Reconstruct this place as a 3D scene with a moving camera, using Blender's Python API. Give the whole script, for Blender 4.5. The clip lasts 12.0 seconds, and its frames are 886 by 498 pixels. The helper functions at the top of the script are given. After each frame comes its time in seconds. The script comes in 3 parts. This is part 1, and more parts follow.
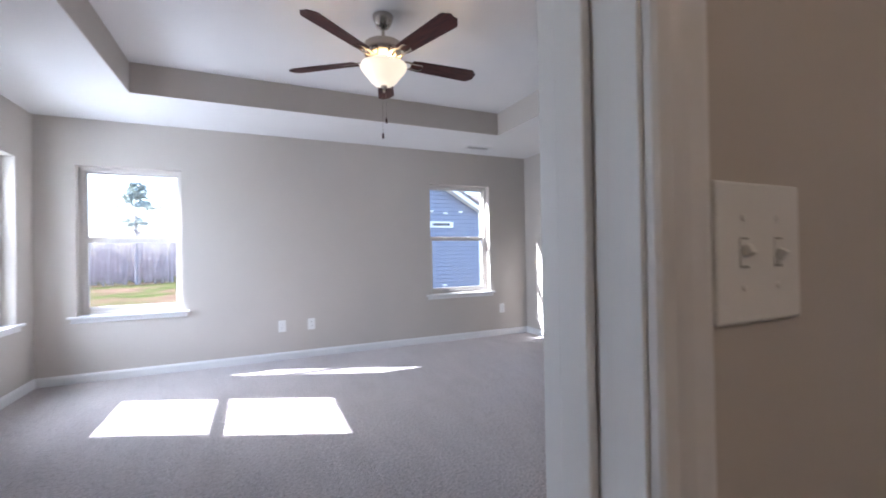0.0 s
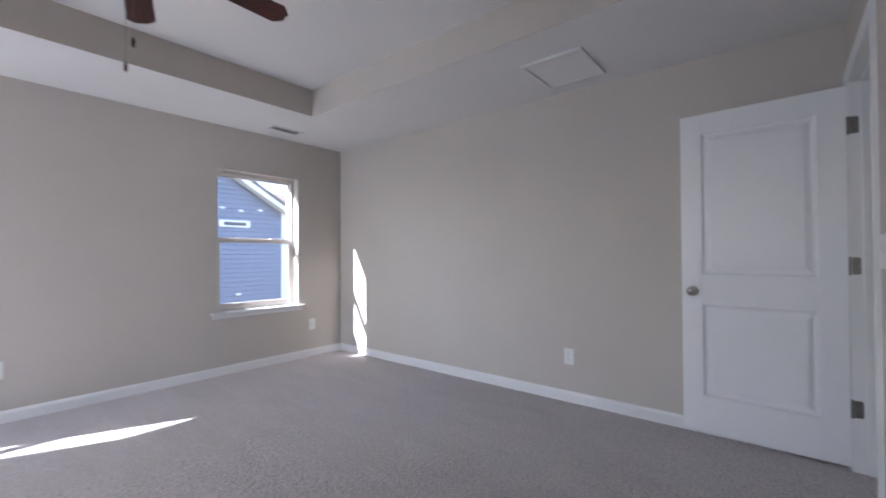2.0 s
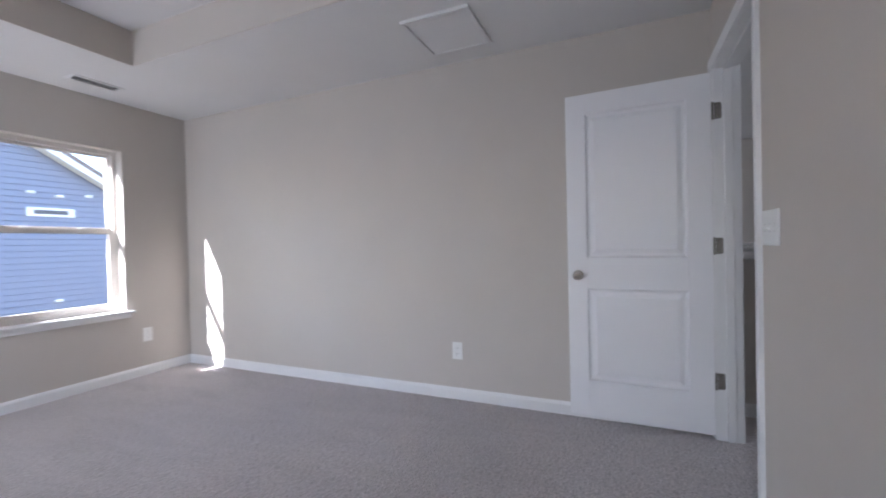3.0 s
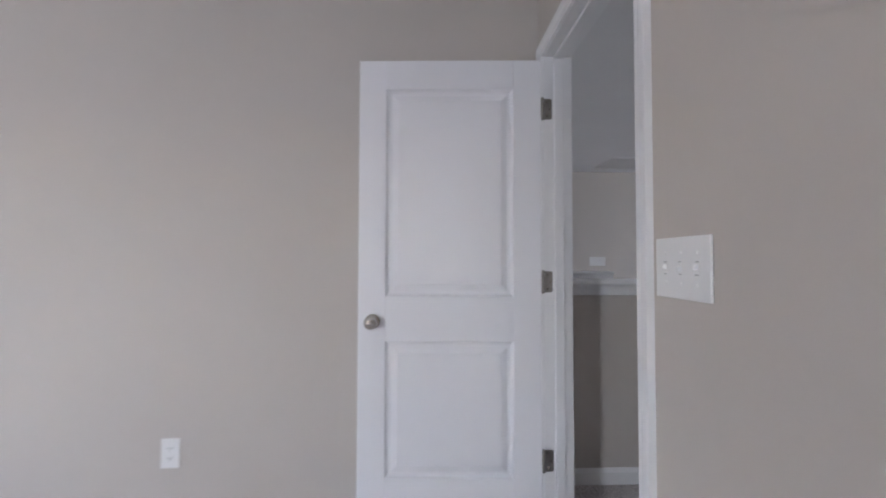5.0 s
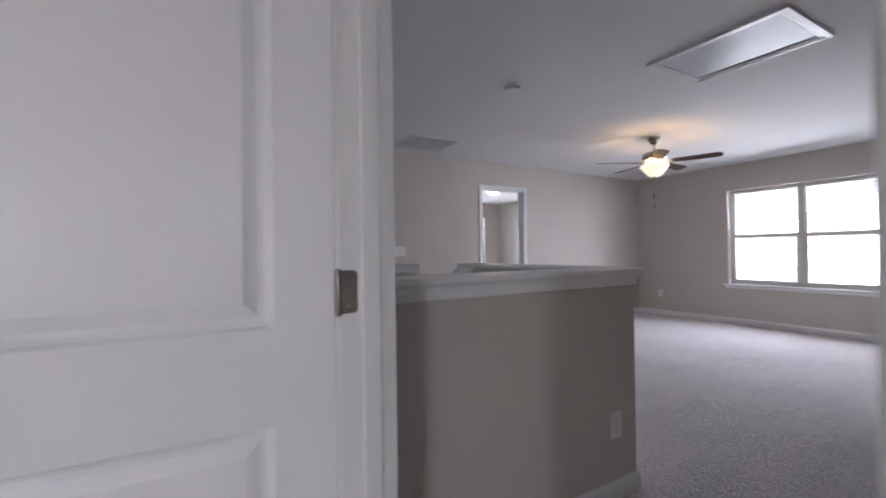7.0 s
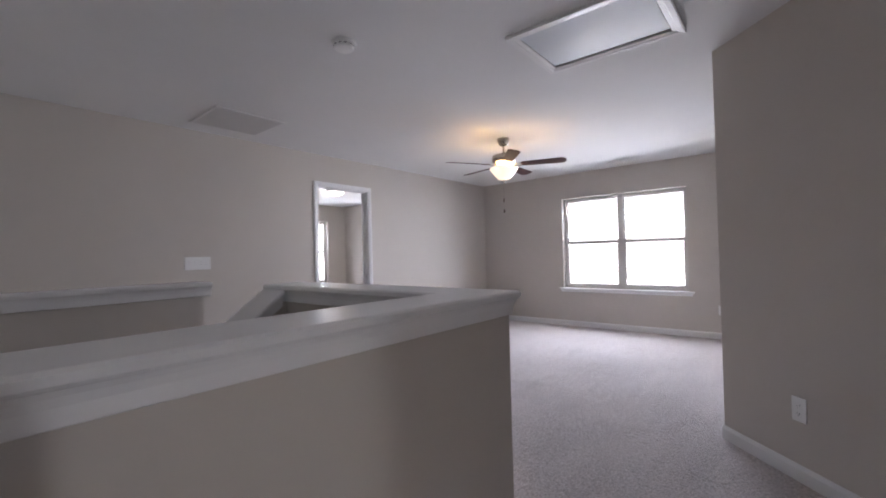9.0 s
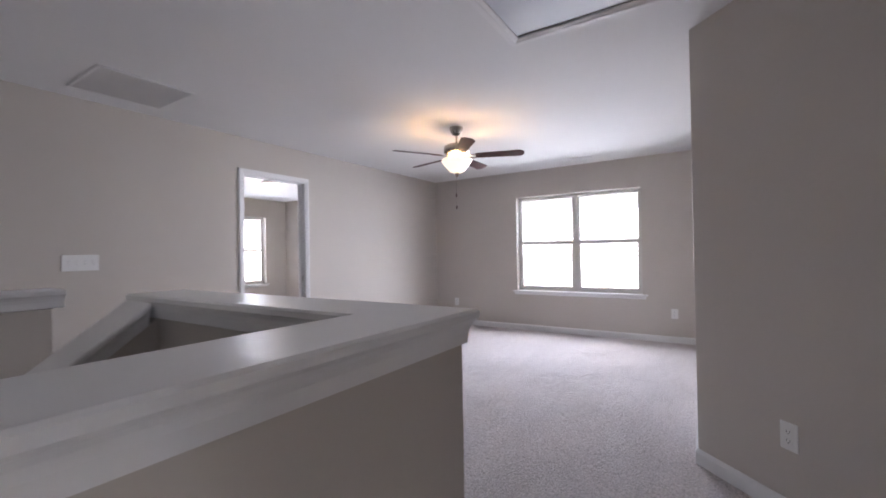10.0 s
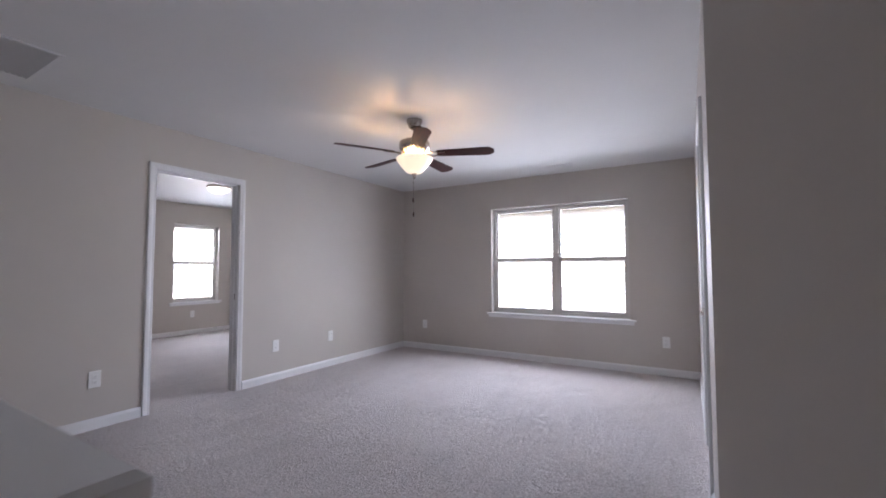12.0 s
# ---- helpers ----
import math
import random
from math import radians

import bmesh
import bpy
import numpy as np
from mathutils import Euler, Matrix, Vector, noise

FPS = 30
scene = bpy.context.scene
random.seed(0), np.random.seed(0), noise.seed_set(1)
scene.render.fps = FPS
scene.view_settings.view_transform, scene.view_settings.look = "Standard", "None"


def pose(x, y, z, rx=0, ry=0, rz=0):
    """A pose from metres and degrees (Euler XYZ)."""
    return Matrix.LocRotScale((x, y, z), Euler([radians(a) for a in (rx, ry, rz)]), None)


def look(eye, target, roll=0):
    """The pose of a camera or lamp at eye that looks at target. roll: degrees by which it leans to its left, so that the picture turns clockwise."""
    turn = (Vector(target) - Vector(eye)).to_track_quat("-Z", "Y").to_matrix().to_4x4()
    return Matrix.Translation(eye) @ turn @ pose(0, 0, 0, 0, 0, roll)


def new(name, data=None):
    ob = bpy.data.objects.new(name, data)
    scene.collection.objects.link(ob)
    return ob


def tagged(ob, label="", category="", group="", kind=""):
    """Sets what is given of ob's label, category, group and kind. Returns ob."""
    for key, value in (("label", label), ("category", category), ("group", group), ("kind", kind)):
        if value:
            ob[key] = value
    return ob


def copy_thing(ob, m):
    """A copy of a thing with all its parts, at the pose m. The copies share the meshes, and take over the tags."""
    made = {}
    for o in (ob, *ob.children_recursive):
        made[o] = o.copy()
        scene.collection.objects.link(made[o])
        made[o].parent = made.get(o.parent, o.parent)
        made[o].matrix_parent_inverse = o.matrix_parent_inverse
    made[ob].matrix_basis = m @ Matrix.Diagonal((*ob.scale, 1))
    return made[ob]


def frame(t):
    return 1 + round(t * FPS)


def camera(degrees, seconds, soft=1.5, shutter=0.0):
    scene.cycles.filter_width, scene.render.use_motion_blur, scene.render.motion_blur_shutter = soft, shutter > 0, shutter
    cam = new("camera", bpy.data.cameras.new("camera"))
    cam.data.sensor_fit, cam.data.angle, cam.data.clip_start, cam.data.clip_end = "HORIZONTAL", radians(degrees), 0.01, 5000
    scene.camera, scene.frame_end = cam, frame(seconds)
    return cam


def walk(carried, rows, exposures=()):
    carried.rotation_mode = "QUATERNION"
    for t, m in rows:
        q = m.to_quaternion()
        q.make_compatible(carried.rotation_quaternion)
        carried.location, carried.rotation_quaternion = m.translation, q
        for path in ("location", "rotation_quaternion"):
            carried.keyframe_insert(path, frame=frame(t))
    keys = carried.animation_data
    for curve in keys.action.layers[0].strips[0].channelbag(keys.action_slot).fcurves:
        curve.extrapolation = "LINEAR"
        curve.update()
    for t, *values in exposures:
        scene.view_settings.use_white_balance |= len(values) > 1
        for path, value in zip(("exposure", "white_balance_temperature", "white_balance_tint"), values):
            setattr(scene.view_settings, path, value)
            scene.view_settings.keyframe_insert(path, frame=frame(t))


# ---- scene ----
cam = camera(93.8, 12.0, soft=1.8, shutter=0.5)
PATH = [
    (0, (-3.431, -0.339, 1.135), (-2.611, 1.485, 1.15), -1.0),
    (0.5, (-3.388, -0.176, 1.160), (-2.406, 1.566, 1.178), -0.4),
    (1, (-3.356, -0.027, 1.154), (-2.185, 1.595, 1.189), 0.0),
    (1.5, (-3.232, 0.145, 1.171), (-1.868, 1.608, 1.2), -0.4),
    (2, (-3.136, 0.277, 1.154), (-1.591, 1.546, 1.18), -0.3),
    (2.5, (-2.996, 0.382, 1.141), (-1.284, 1.416, 1.139), -1.1),
    (3, (-2.782, 0.459, 1.124), (-0.951, 1.263, 1.102), -1.3),
    (3.5, (-2.593, 0.491, 1.14), (-0.684, 1.085, 1.117), -1.0),
    (3.7, (-2.503, 0.497, 1.142), (-0.572, 1.016, 1.143), -0.2),
    (5.5, (-1.576, 0.501, 1.173), (0.396, 0.174, 1.229), -0.5),
    (6, (-1.343, 0.451, 1.17), (0.576, -0.112, 1.225), -0.7),
    (6.5, (-1.118, 0.361, 1.163), (0.721, -0.425, 1.193), -0.7),
    (7, (-0.931, 0.248, 1.164), (0.799, -0.755, 1.176), -0.8),
    (7.5, (-0.752, 0.116, 1.174), (0.855, -1.075, 1.177), -0.4),
    (9.5, (-0.252, -0.531, 1.204), (0.922, -2.15, 1.231), -1.6),
    (10, (-0.132, -0.742, 1.203), (0.954, -2.421, 1.222), -1.0),
    (10.5, (-0.063, -0.972, 1.223), (0.966, -2.687, 1.229), -0.2),
    (11, (0.012, -1.17, 1.222), (1.006, -2.905, 1.25), 0.5),
    (11.5, (0.03, -1.324, 1.213), (1.024, -3.058, 1.289), 0.5),
    (12, (0.026, -1.463, 1.198), (1.047, -3.18, 1.297), -0.1),
]
walk(cam, [(t, look(e, g, r)) for t, e, g, r in PATH],
     exposures=[(0.0, 2.75, 5450, 16), (0.5, 2.6, 5500, 16), (1.0, 2.5, 5600, 17), (1.5, 2.55, 5600, 17), (2.5, 2.75, 5600, 17), (3.5, 3.0, 5600, 17), (5.5, 3.2, 5750, 18),
                (6.5, 3.15, 5800, 20), (7.0, 3.0, 5900, 21), (7.5, 2.95, 5950, 21), (9.5, 3.25, 6050, 23), (10.5, 3.35, 6000, 23), (11.5, 3.1, 5950, 23), (12.0, 2.9, 5900, 23)])

# ---- world and large lights ----
SUN = Vector((0.914, -0.406, -0.712)).normalized()   # the way the sunlight travels
world = bpy.data.worlds.new("world")
scene.world = world
world.use_nodes = True
wn = world.node_tree.nodes
sky = wn.new("ShaderNodeTexSky")
sky.sky_type = "NISHITA"
sky.sun_disc = False
sky.sun_elevation = math.asin(-SUN.z)
sky.sun_rotation = math.atan2(-SUN.x, -SUN.y)
sky.air_density, sky.dust_density, sky.ozone_density = 1.0, 2.0, 1.0
world.node_tree.links.new(sky.outputs[0], wn["Background"].inputs[0])
wn["Background"].inputs[1].default_value = 0.15

sun = new("sun", bpy.data.lights.new("sun", "SUN"))
sun.data.energy, sun.data.angle, sun.data.color = 5.0, radians(0.5), (1.0, 0.95, 0.88)
sun.rotation_euler = SUN.to_track_quat("-Z", "Y").to_euler()


def sky_lamp(name, m, w, h, energy):
    """Stands in the window's opening for the bright hazy sky outside it."""
    ob = new(name, bpy.data.lights.new(name, "AREA"))
    ob.data.shape, ob.data.size, ob.data.size_y = "RECTANGLE", w, h
    ob.data.energy, ob.data.color = energy, (0.91, 0.97, 1.0)
    ob.matrix_basis = m


sky_lamp("loft_window_sky", pose(1.516, -7.58, 1.55, -44, 0, 180), 2.3, 1.7, 30.0)
sky_lamp("bedroom_window_sky", pose(-5.80, 3.77, 1.60, 80, 0, -90), 1.1, 1.4, 19.0)
sky_lamp("bedroom_high_window_sky", pose(-5.62, 0.61, 1.62, 84, 0, -90), 0.7, 0.7, 2.0)
sky_lamp("far_window_sky", pose(8.75, -5.865, 1.40, 66, 0, 90), 1.7, 2.1, 38.0)

# ---- plan ----
WEST, NORTH, HC, TRAY = -5.23, 4.478, 2.42, 2.66
XE, YS, XF, HL = 3.925, -6.800, 8.10, 2.44          # loft east wall, loft south wall, far room east wall
DOOR_W, DOOR_E, DOOR_T = -0.871, -0.076, 2.055    # bedroom door opening
BATH_W, BATH_E = -3.935, -3.168                   # opening the walk starts in
WT = 0.115


# ---- materials ----
def nodes_of(name):
    m = bpy.data.materials.new(name)
    m.use_nodes = True
    n = m.node_tree.nodes
    return m, n, m.node_tree.links, n["Principled BSDF"]


def noise_node(n, l, scale, detail=4.0, rough=0.6):
    c = n.new("ShaderNodeTexCoord")
    t = n.new("ShaderNodeTexNoise")
    t.inputs["Scale"].default_value, t.inputs["Detail"].default_value, t.inputs["Roughness"].default_value = scale, detail, rough
    l.new(c.outputs["Object"], t.inputs["Vector"])
    return t


def ramp(n, l, source, low, high, a=0.3, b=0.7):
    r = n.new("ShaderNodeValToRGB")
    r.color_ramp.elements[0].position, r.color_ramp.elements[1].position = a, b
    r.color_ramp.elements[0].color, r.color_ramp.elements[1].color = (*low, 1), (*high, 1)
    l.new(source, r.inputs["Fac"])
    return r


def painted(name, color, rough=0.6, vary=0.03, bump=0.05, grain=220, coarse=1.7, metallic=0.0):
    """Paint or plaster: a soft two-scale change of tone, and a fine roller texture."""
    m, n, l, p = nodes_of(name)
    big = noise_node(n, l, coarse, 3)
    lo = tuple(max(0, c * (1 - vary)) for c in color)
    hi = tuple(min(1, c * (1 + vary)) for c in color)
    r = ramp(n, l, big.outputs["Fac"], lo, hi)
    l.new(r.outputs["Color"], p.inputs["Base Color"])
    p.inputs["Metallic"].default_value = metallic
    fine = noise_node(n, l, grain, 3)
    rr = n.new("ShaderNodeMapRange")
    rr.inputs["To Min"].default_value, rr.inputs["To Max"].default_value = max(0.02, rough - 0.06), min(1, rough + 0.06)
    l.new(big.outputs["Fac"], rr.inputs["Value"])
    l.new(rr.outputs["Result"], p.inputs["Roughness"])
    b = n.new("ShaderNodeBump")
    b.inputs["Strength"].default_value, b.inputs["Distance"].default_value = bump, 0.002
    l.new(fine.outputs["Fac"], b.inputs["Height"])
    l.new(b.outputs["Normal"], p.inputs["Normal"])
    return m


def carpet_material():
    m, n, l, p = nodes_of("carpet")
    tuft = noise_node(n, l, 78, 5, 0.75)
    clump = noise_node(n, l, 34, 3, 0.6)
    lane = noise_node(n, l, 1.3, 4, 0.55)
    a = ramp(n, l, tuft.outputs["Fac"], (0.33, 0.285, 0.273), (0.90, 0.822, 0.802), 0.34, 0.65)
    co, mp = n.new("ShaderNodeTexCoord"), n.new("ShaderNodeMapping")
    mp.inputs["Scale"].default_value, mp.inputs["Rotation"].default_value = (5.5, 1.1, 1.0), (0, 0, radians(-38))
    streak = n.new("ShaderNodeTexNoise")
    streak.inputs["Scale"].default_value, streak.inputs["Detail"].default_value, streak.inputs["Distortion"].default_value = 1.0, 5.0, 1.3
    l.new(co.outputs["Object"], mp.inputs["Vector"])
    l.new(mp.outputs["Vector"], streak.inputs["Vector"])
    both = n.new("ShaderNodeMath")
    both.operation = "MULTIPLY_ADD"
    both.inputs[1].default_value = 0.5
    half = n.new("ShaderNodeMath")
    half.operation = "MULTIPLY"
    half.inputs[1].default_value = 0.5
    l.new(lane.outputs["Fac"], half.inputs[0])
    l.new(streak.outputs["Fac"], both.inputs[0])
    l.new(half.outputs["Value"], both.inputs[2])
    b = ramp(n, l, both.outputs["Value"], (0.89, 0.885, 0.88), (1.04, 1.035, 1.035), 0.38, 0.60)
    mix = n.new("ShaderNodeMix")
    mix.data_type, mix.blend_type = "RGBA", "MULTIPLY"
    mix.inputs["Factor"].default_value = 1.0
    l.new(a.outputs["Color"], mix.inputs["A"])
    l.new(b.outputs["Color"], mix.inputs["B"])
    pit = noise_node(n, l, 42, 3, 0.6)
    c = ramp(n, l, pit.outputs["Fac"], (0.72, 0.70, 0.69), (1.0, 1.0, 1.0), 0.32, 0.44)
    pits = n.new("ShaderNodeMix")
    pits.data_type, pits.blend_type = "RGBA", "MULTIPLY"
    pits.inputs["Factor"].default_value = 1.0
    l.new(mix.outputs["Result"], pits.inputs["A"])
    l.new(c.outputs["Color"], pits.inputs["B"])
    l.new(pits.outputs["Result"], p.inputs["Base Color"])
    p.inputs["Roughness"].default_value = 0.95
    p.inputs["Specular IOR Level"].default_value = 0.1
    p.inputs["Sheen Weight"].default_value = 0.5
    # short crooked dents where the pile parts, in some places more than in others
    dent = noise_node(n, l, 5.0, 4, 0.55)
    dent.inputs["Distortion"].default_value = 0.8
    crack = n.new("ShaderNodeValToRGB")
    for k, (at, v) in enumerate(((0.478, 1.0), (0.494, 0.0), (0.506, 0.0), (0.522, 1.0))):
        e = crack.color_ramp.elements[k] if k < 2 else crack.color_ramp.elements.new(at)
        e.position, e.color = at, (v, v, v, 1)
    l.new(dent.outputs["Fac"], crack.inputs["Fac"])
    where = noise_node(n, l, 2.3, 3, 0.5)
    some = ramp(n, l, where.outputs["Fac"], (1, 1, 1), (0, 0, 0), 0.44, 0.60)
    worn = n.new("ShaderNodeMath")
    worn.operation = "MAXIMUM"
    l.new(crack.outputs["Color"], worn.inputs[0])
    l.new(some.outputs["Color"], worn.inputs[1])
    add = n.new("ShaderNodeMath")
    add.operation = "ADD"
    l.new(tuft.outputs["Fac"], add.inputs[0])
    l.new(clump.outputs["Fac"], add.inputs[1])
    deep = n.new("ShaderNodeMath")
    deep.operation = "MULTIPLY_ADD"
    deep.inputs[1].default_value = 0.45
    l.new(worn.outputs["Value"], deep.inputs[0])
    l.new(add.outputs["Value"], deep.inputs[2])
    bump = n.new("ShaderNodeBump")
    bump.inputs["Strength"].default_value, bump.inputs["Distance"].default_value = 1.0, 0.016
    l.new(deep.outputs["Value"], bump.inputs["Height"])
    l.new(bump.outputs["Normal"], p.inputs["Normal"])
    return m


def glass_material():
    m = bpy.data.materials.new("window_glass")
    m.use_nodes = True
    n, l = m.node_tree.nodes, m.node_tree.links
    n.clear()
    out, mix = n.new("ShaderNodeOutputMaterial"), n.new("ShaderNodeMixShader")
    clear, gloss, fres = n.new("ShaderNodeBsdfTransparent"), n.new("ShaderNodeBsdfGlossy"), n.new("ShaderNodeFresnel")
    clear.inputs["Color"].default_value = (0.93, 0.95, 0.94, 1)
    gloss.inputs["Roughness"].default_value = 0.02
    fres.inputs["IOR"].default_value = 1.45
    l.new(fres.outputs[0], mix.inputs[0])
    l.new(clear.outputs[0], mix.inputs[1])
    l.new(gloss.outputs[0], mix.inputs[2])
    l.new(mix.outputs[0], out.inputs[0])
    return m


def wood_material():
    m, n, l, p = nodes_of("fan_blade_wood")
    c, mp = n.new("ShaderNodeTexCoord"), n.new("ShaderNodeMapping")
    mp.inputs["Scale"].default_value = (4, 60, 20)
    t = n.new("ShaderNodeTexNoise")
    t.inputs["Scale"].default_value, t.inputs["Detail"].default_value = 1.5, 6
    l.new(c.outputs["Object"], mp.inputs["Vector"])
    l.new(mp.outputs["Vector"], t.inputs["Vector"])
    r = ramp(n, l, t.outputs["Fac"], (0.020, 0.004, 0.004), (0.085, 0.016, 0.013))
    l.new(r.outputs["Color"], p.inputs["Base Color"])
    p.inputs["Roughness"].default_value = 0.45
    p.inputs["Specular IOR Level"].default_value = 0.3
    return m


def glow_material(name, color, strength, base=(0.9, 0.85, 0.75)):
    m, n, l, p = nodes_of(name)
    p.inputs["Base Color"].default_value = (*base, 1)
    p.inputs["Roughness"].default_value = 0.35
    t = noise_node(n, l, 9, 4)
    r = ramp(n, l, t.outputs["Fac"], tuple(c * 0.8 for c in color), color)
    l.new(r.outputs["Color"], p.inputs["Emission Color"])
    p.inputs["Emission Strength"].default_value = strength
    return m


WALL = painted("greige_wall_paint", (0.545, 0.505, 0.456), 0.62, 0.02, 0.08, 260)
CEIL = painted("flat_white_ceiling_paint", (0.755, 0.755, 0.75), 0.85, 0.015, 0.10, 180)
TRIM = painted("semi_gloss_white_trim", (0.78, 0.78, 0.775), 0.38, 0.012, 0.02, 90)
DOORP = painted("satin_white_door_paint", (0.84, 0.84, 0.85), 0.32, 0.012, 0.03, 140)
VINYL = painted("almond_vinyl", (0.60, 0.57, 0.53), 0.42, 0.02, 0.02, 80)
PLAST = painted("white_plastic", (0.80, 0.80, 0.78), 0.38, 0.01, 0.0, 60)
SLOT = painted("dark_plastic_slot", (0.05, 0.05, 0.05), 0.6, 0.05, 0.0)
SLOT_SHADE = painted("grey_shadow_line_plastic", (0.36, 0.36, 0.35), 0.5, 0.03, 0.0)
NICKEL = painted("brushed_nickel", (0.42, 0.385, 0.35), 0.22, 0.06, 0.05, 300, 8, metallic=1.0)
KNOB = painted("satin_nickel_knob", (0.60, 0.56, 0.51), 0.14, 0.05, 0.02, 300, 8, metallic=1.0)
HINGE = painted("satin_nickel_hinge", (0.28, 0.26, 0.235), 0.40, 0.08, 0.04, 200, 20, metallic=1.0)
CARPET = carpet_material()
GLASS = glass_material()
WOOD = wood_material()
BOWL = glow_material("lit_frosted_glass", (1.0, 0.80, 0.48), 0.15)
DOME = glow_material("lit_dome_glass", (1.0, 0.92, 0.80), 0.3)
PALEFILTER = painted("pale_return_filter", (0.78, 0.78, 0.78), 0.8, 0.05)
DUCT = painted("grey_duct_metal", (0.10, 0.10, 0.10), 0.6, 0.1)
HATCHP = painted("hatch_panel_paint", (0.62, 0.66, 0.71), 0.32, 0.02, 0.03, 120)
SIDING = painted("blue_vinyl_siding", (0.205, 0.222, 0.285), 0.55, 0.03, 0.0, 30)
CREAM = painted("pale_lap_siding", (0.66, 0.64, 0.60), 0.6, 0.04, 0.06, 30)
OUTTRIM = painted("white_exterior_trim", (0.80, 0.80, 0.78), 0.5, 0.02)
SHINGLE = painted("weathered_shingle", (0.20, 0.155, 0.13), 0.9, 0.25, 0.4, 12, 3)
DARKWIN = painted("dark_window_pane", (0.30, 0.33, 0.37), 0.1, 0.1)


def bark_material():
    m, n, l, p = nodes_of("hazy_grey_brown_bark")
    g = n.new("ShaderNodeNewGeometry")
    # tone differs per tree; the whole range is paled to imitate distance haze
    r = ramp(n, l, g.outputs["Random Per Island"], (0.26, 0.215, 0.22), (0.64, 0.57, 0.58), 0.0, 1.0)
    fine = noise_node(n, l, 3.0, 4)
    t = ramp(n, l, fine.outputs["Fac"], (0.8, 0.8, 0.8), (1.1, 1.1, 1.1))
    mix = n.new("ShaderNodeMix")
    mix.data_type, mix.blend_type = "RGBA", "MULTIPLY"
    mix.inputs["Factor"].default_value = 1.0
    l.new(r.outputs["Color"], mix.inputs["A"])
    l.new(t.outputs["Color"], mix.inputs["B"])
    l.new(mix.outputs["Result"], p.inputs["Base Color"])
    p.inputs["Roughness"].default_value = 1.0
    return m


BARK = bark_material()
# distance haze is mixed into this colour; needles themselves are far darker
NEEDLE = painted("hazy_pine_needles", (0.42, 0.45, 0.42), 1.0, 0.3, 0.2, 20, 1.0)


def ground_material():
    m, n, l, p = nodes_of("lawn_and_clay")
    a, b = noise_node(n, l, 0.14, 6, 0.7), noise_node(n, l, 1.1, 6, 0.7)
    ra = ramp(n, l, a.outputs["Fac"], (0.150, 0.100, 0.078), (0.066, 0.082, 0.030), 0.40, 0.58)
    rb = ramp(n, l, b.outputs["Fac"], (0.55, 0.52, 0.48), (1.35, 1.3, 1.2))
    mix = n.new("ShaderNodeMix")
    mix.data_type, mix.blend_type = "RGBA", "MULTIPLY"
    mix.inputs["Factor"].default_value = 1.0
    l.new(ra.outputs["Color"], mix.inputs["A"])
    l.new(rb.outputs["Color"], mix.inputs["B"])
    l.new(mix.outputs["Result"], p.inputs["Base Color"])
    p.inputs["Roughness"].default_value = 1.0
    p.inputs["Specular IOR Level"].default_value = 0.0
    return m


GROUND = ground_material()


# ---- building helpers ----
def box(bm, x0, x1, y0, y1, z0, z1, bevel=0.0):
    v = [bm.verts.new((x, y, z)) for x in (x0, x1) for y in (y0, y1) for z in (z0, z1)]
    fs = [bm.faces.new([v[i] for i in q]) for q in
          ((0, 1, 3, 2), (4, 6, 7, 5), (0, 4, 5, 1), (2, 3, 7, 6), (0, 2, 6, 4), (1, 5, 7, 3))]
    if bevel:
        es = list({e for f in fs for e in f.edges})
        bmesh.ops.bevel(bm, geom=es, offset=bevel, segments=2, affect="EDGES", profile=0.5)


def lathe(bm, profile, segments=40, x=0.0, y=0.0, z=0.0):
    """Turn (radius, height) points round the upright axis."""
    rings = []
    for r, h in profile:
        if r < 1e-5:
            rings.append([bm.verts.new((x, y, z + h))])
        else:
            rings.append([bm.verts.new((x + r * math.cos(2 * math.pi * i / segments), y + r * math.sin(2 * math.pi * i / segments), z + h))
                          for i in range(segments)])
    for a, b in zip(rings, rings[1:]):
        for i in range(segments):
            j = (i + 1) % segments
            if len(a) == 1 and len(b) == 1:
                continue
            if len(a) == 1:
                bm.faces.new((a[0], b[i], b[j]))
            elif len(b) == 1:
                bm.faces.new((a[i], b[0], a[j]))
            else:
                bm.faces.new((a[i], b[i], b[j], a[j]))


def part(name, bm, material, parent=None, label="", smooth=False, move=None):
    bmesh.ops.recalc_face_normals(bm, faces=bm.faces)
    me = bpy.data.meshes.new(name)
    bm.to_mesh(me)
    bm.free()
    me.materials.append(material)
    if smooth:
        me.shade_smooth()
        me.set_sharp_from_angle(angle=radians(40))
    ob = new(name, me)
    if parent:
        ob.parent = parent
    if move is not None:
        ob.matrix_basis = move
    if label:
        tagged(ob, label)
    return ob


def boxes(name, material, parent, *spans, bevel=0.0, label="", move=None):
    bm = bmesh.new()
    for s in spans:
        box(bm, *s, bevel=bevel)
    return part(name, bm, material, parent, label, move=move)


def holder(name, label, category, group="", kind="", m=None):
    ob = new(name)
    ob.empty_display_size = 0.05
    tagged(ob, label, category, group, kind)
    if m is not None:
        ob.matrix_basis = m
    return ob


def setting(ob, label, category):
    return tagged(ob, label, category, kind="structure")


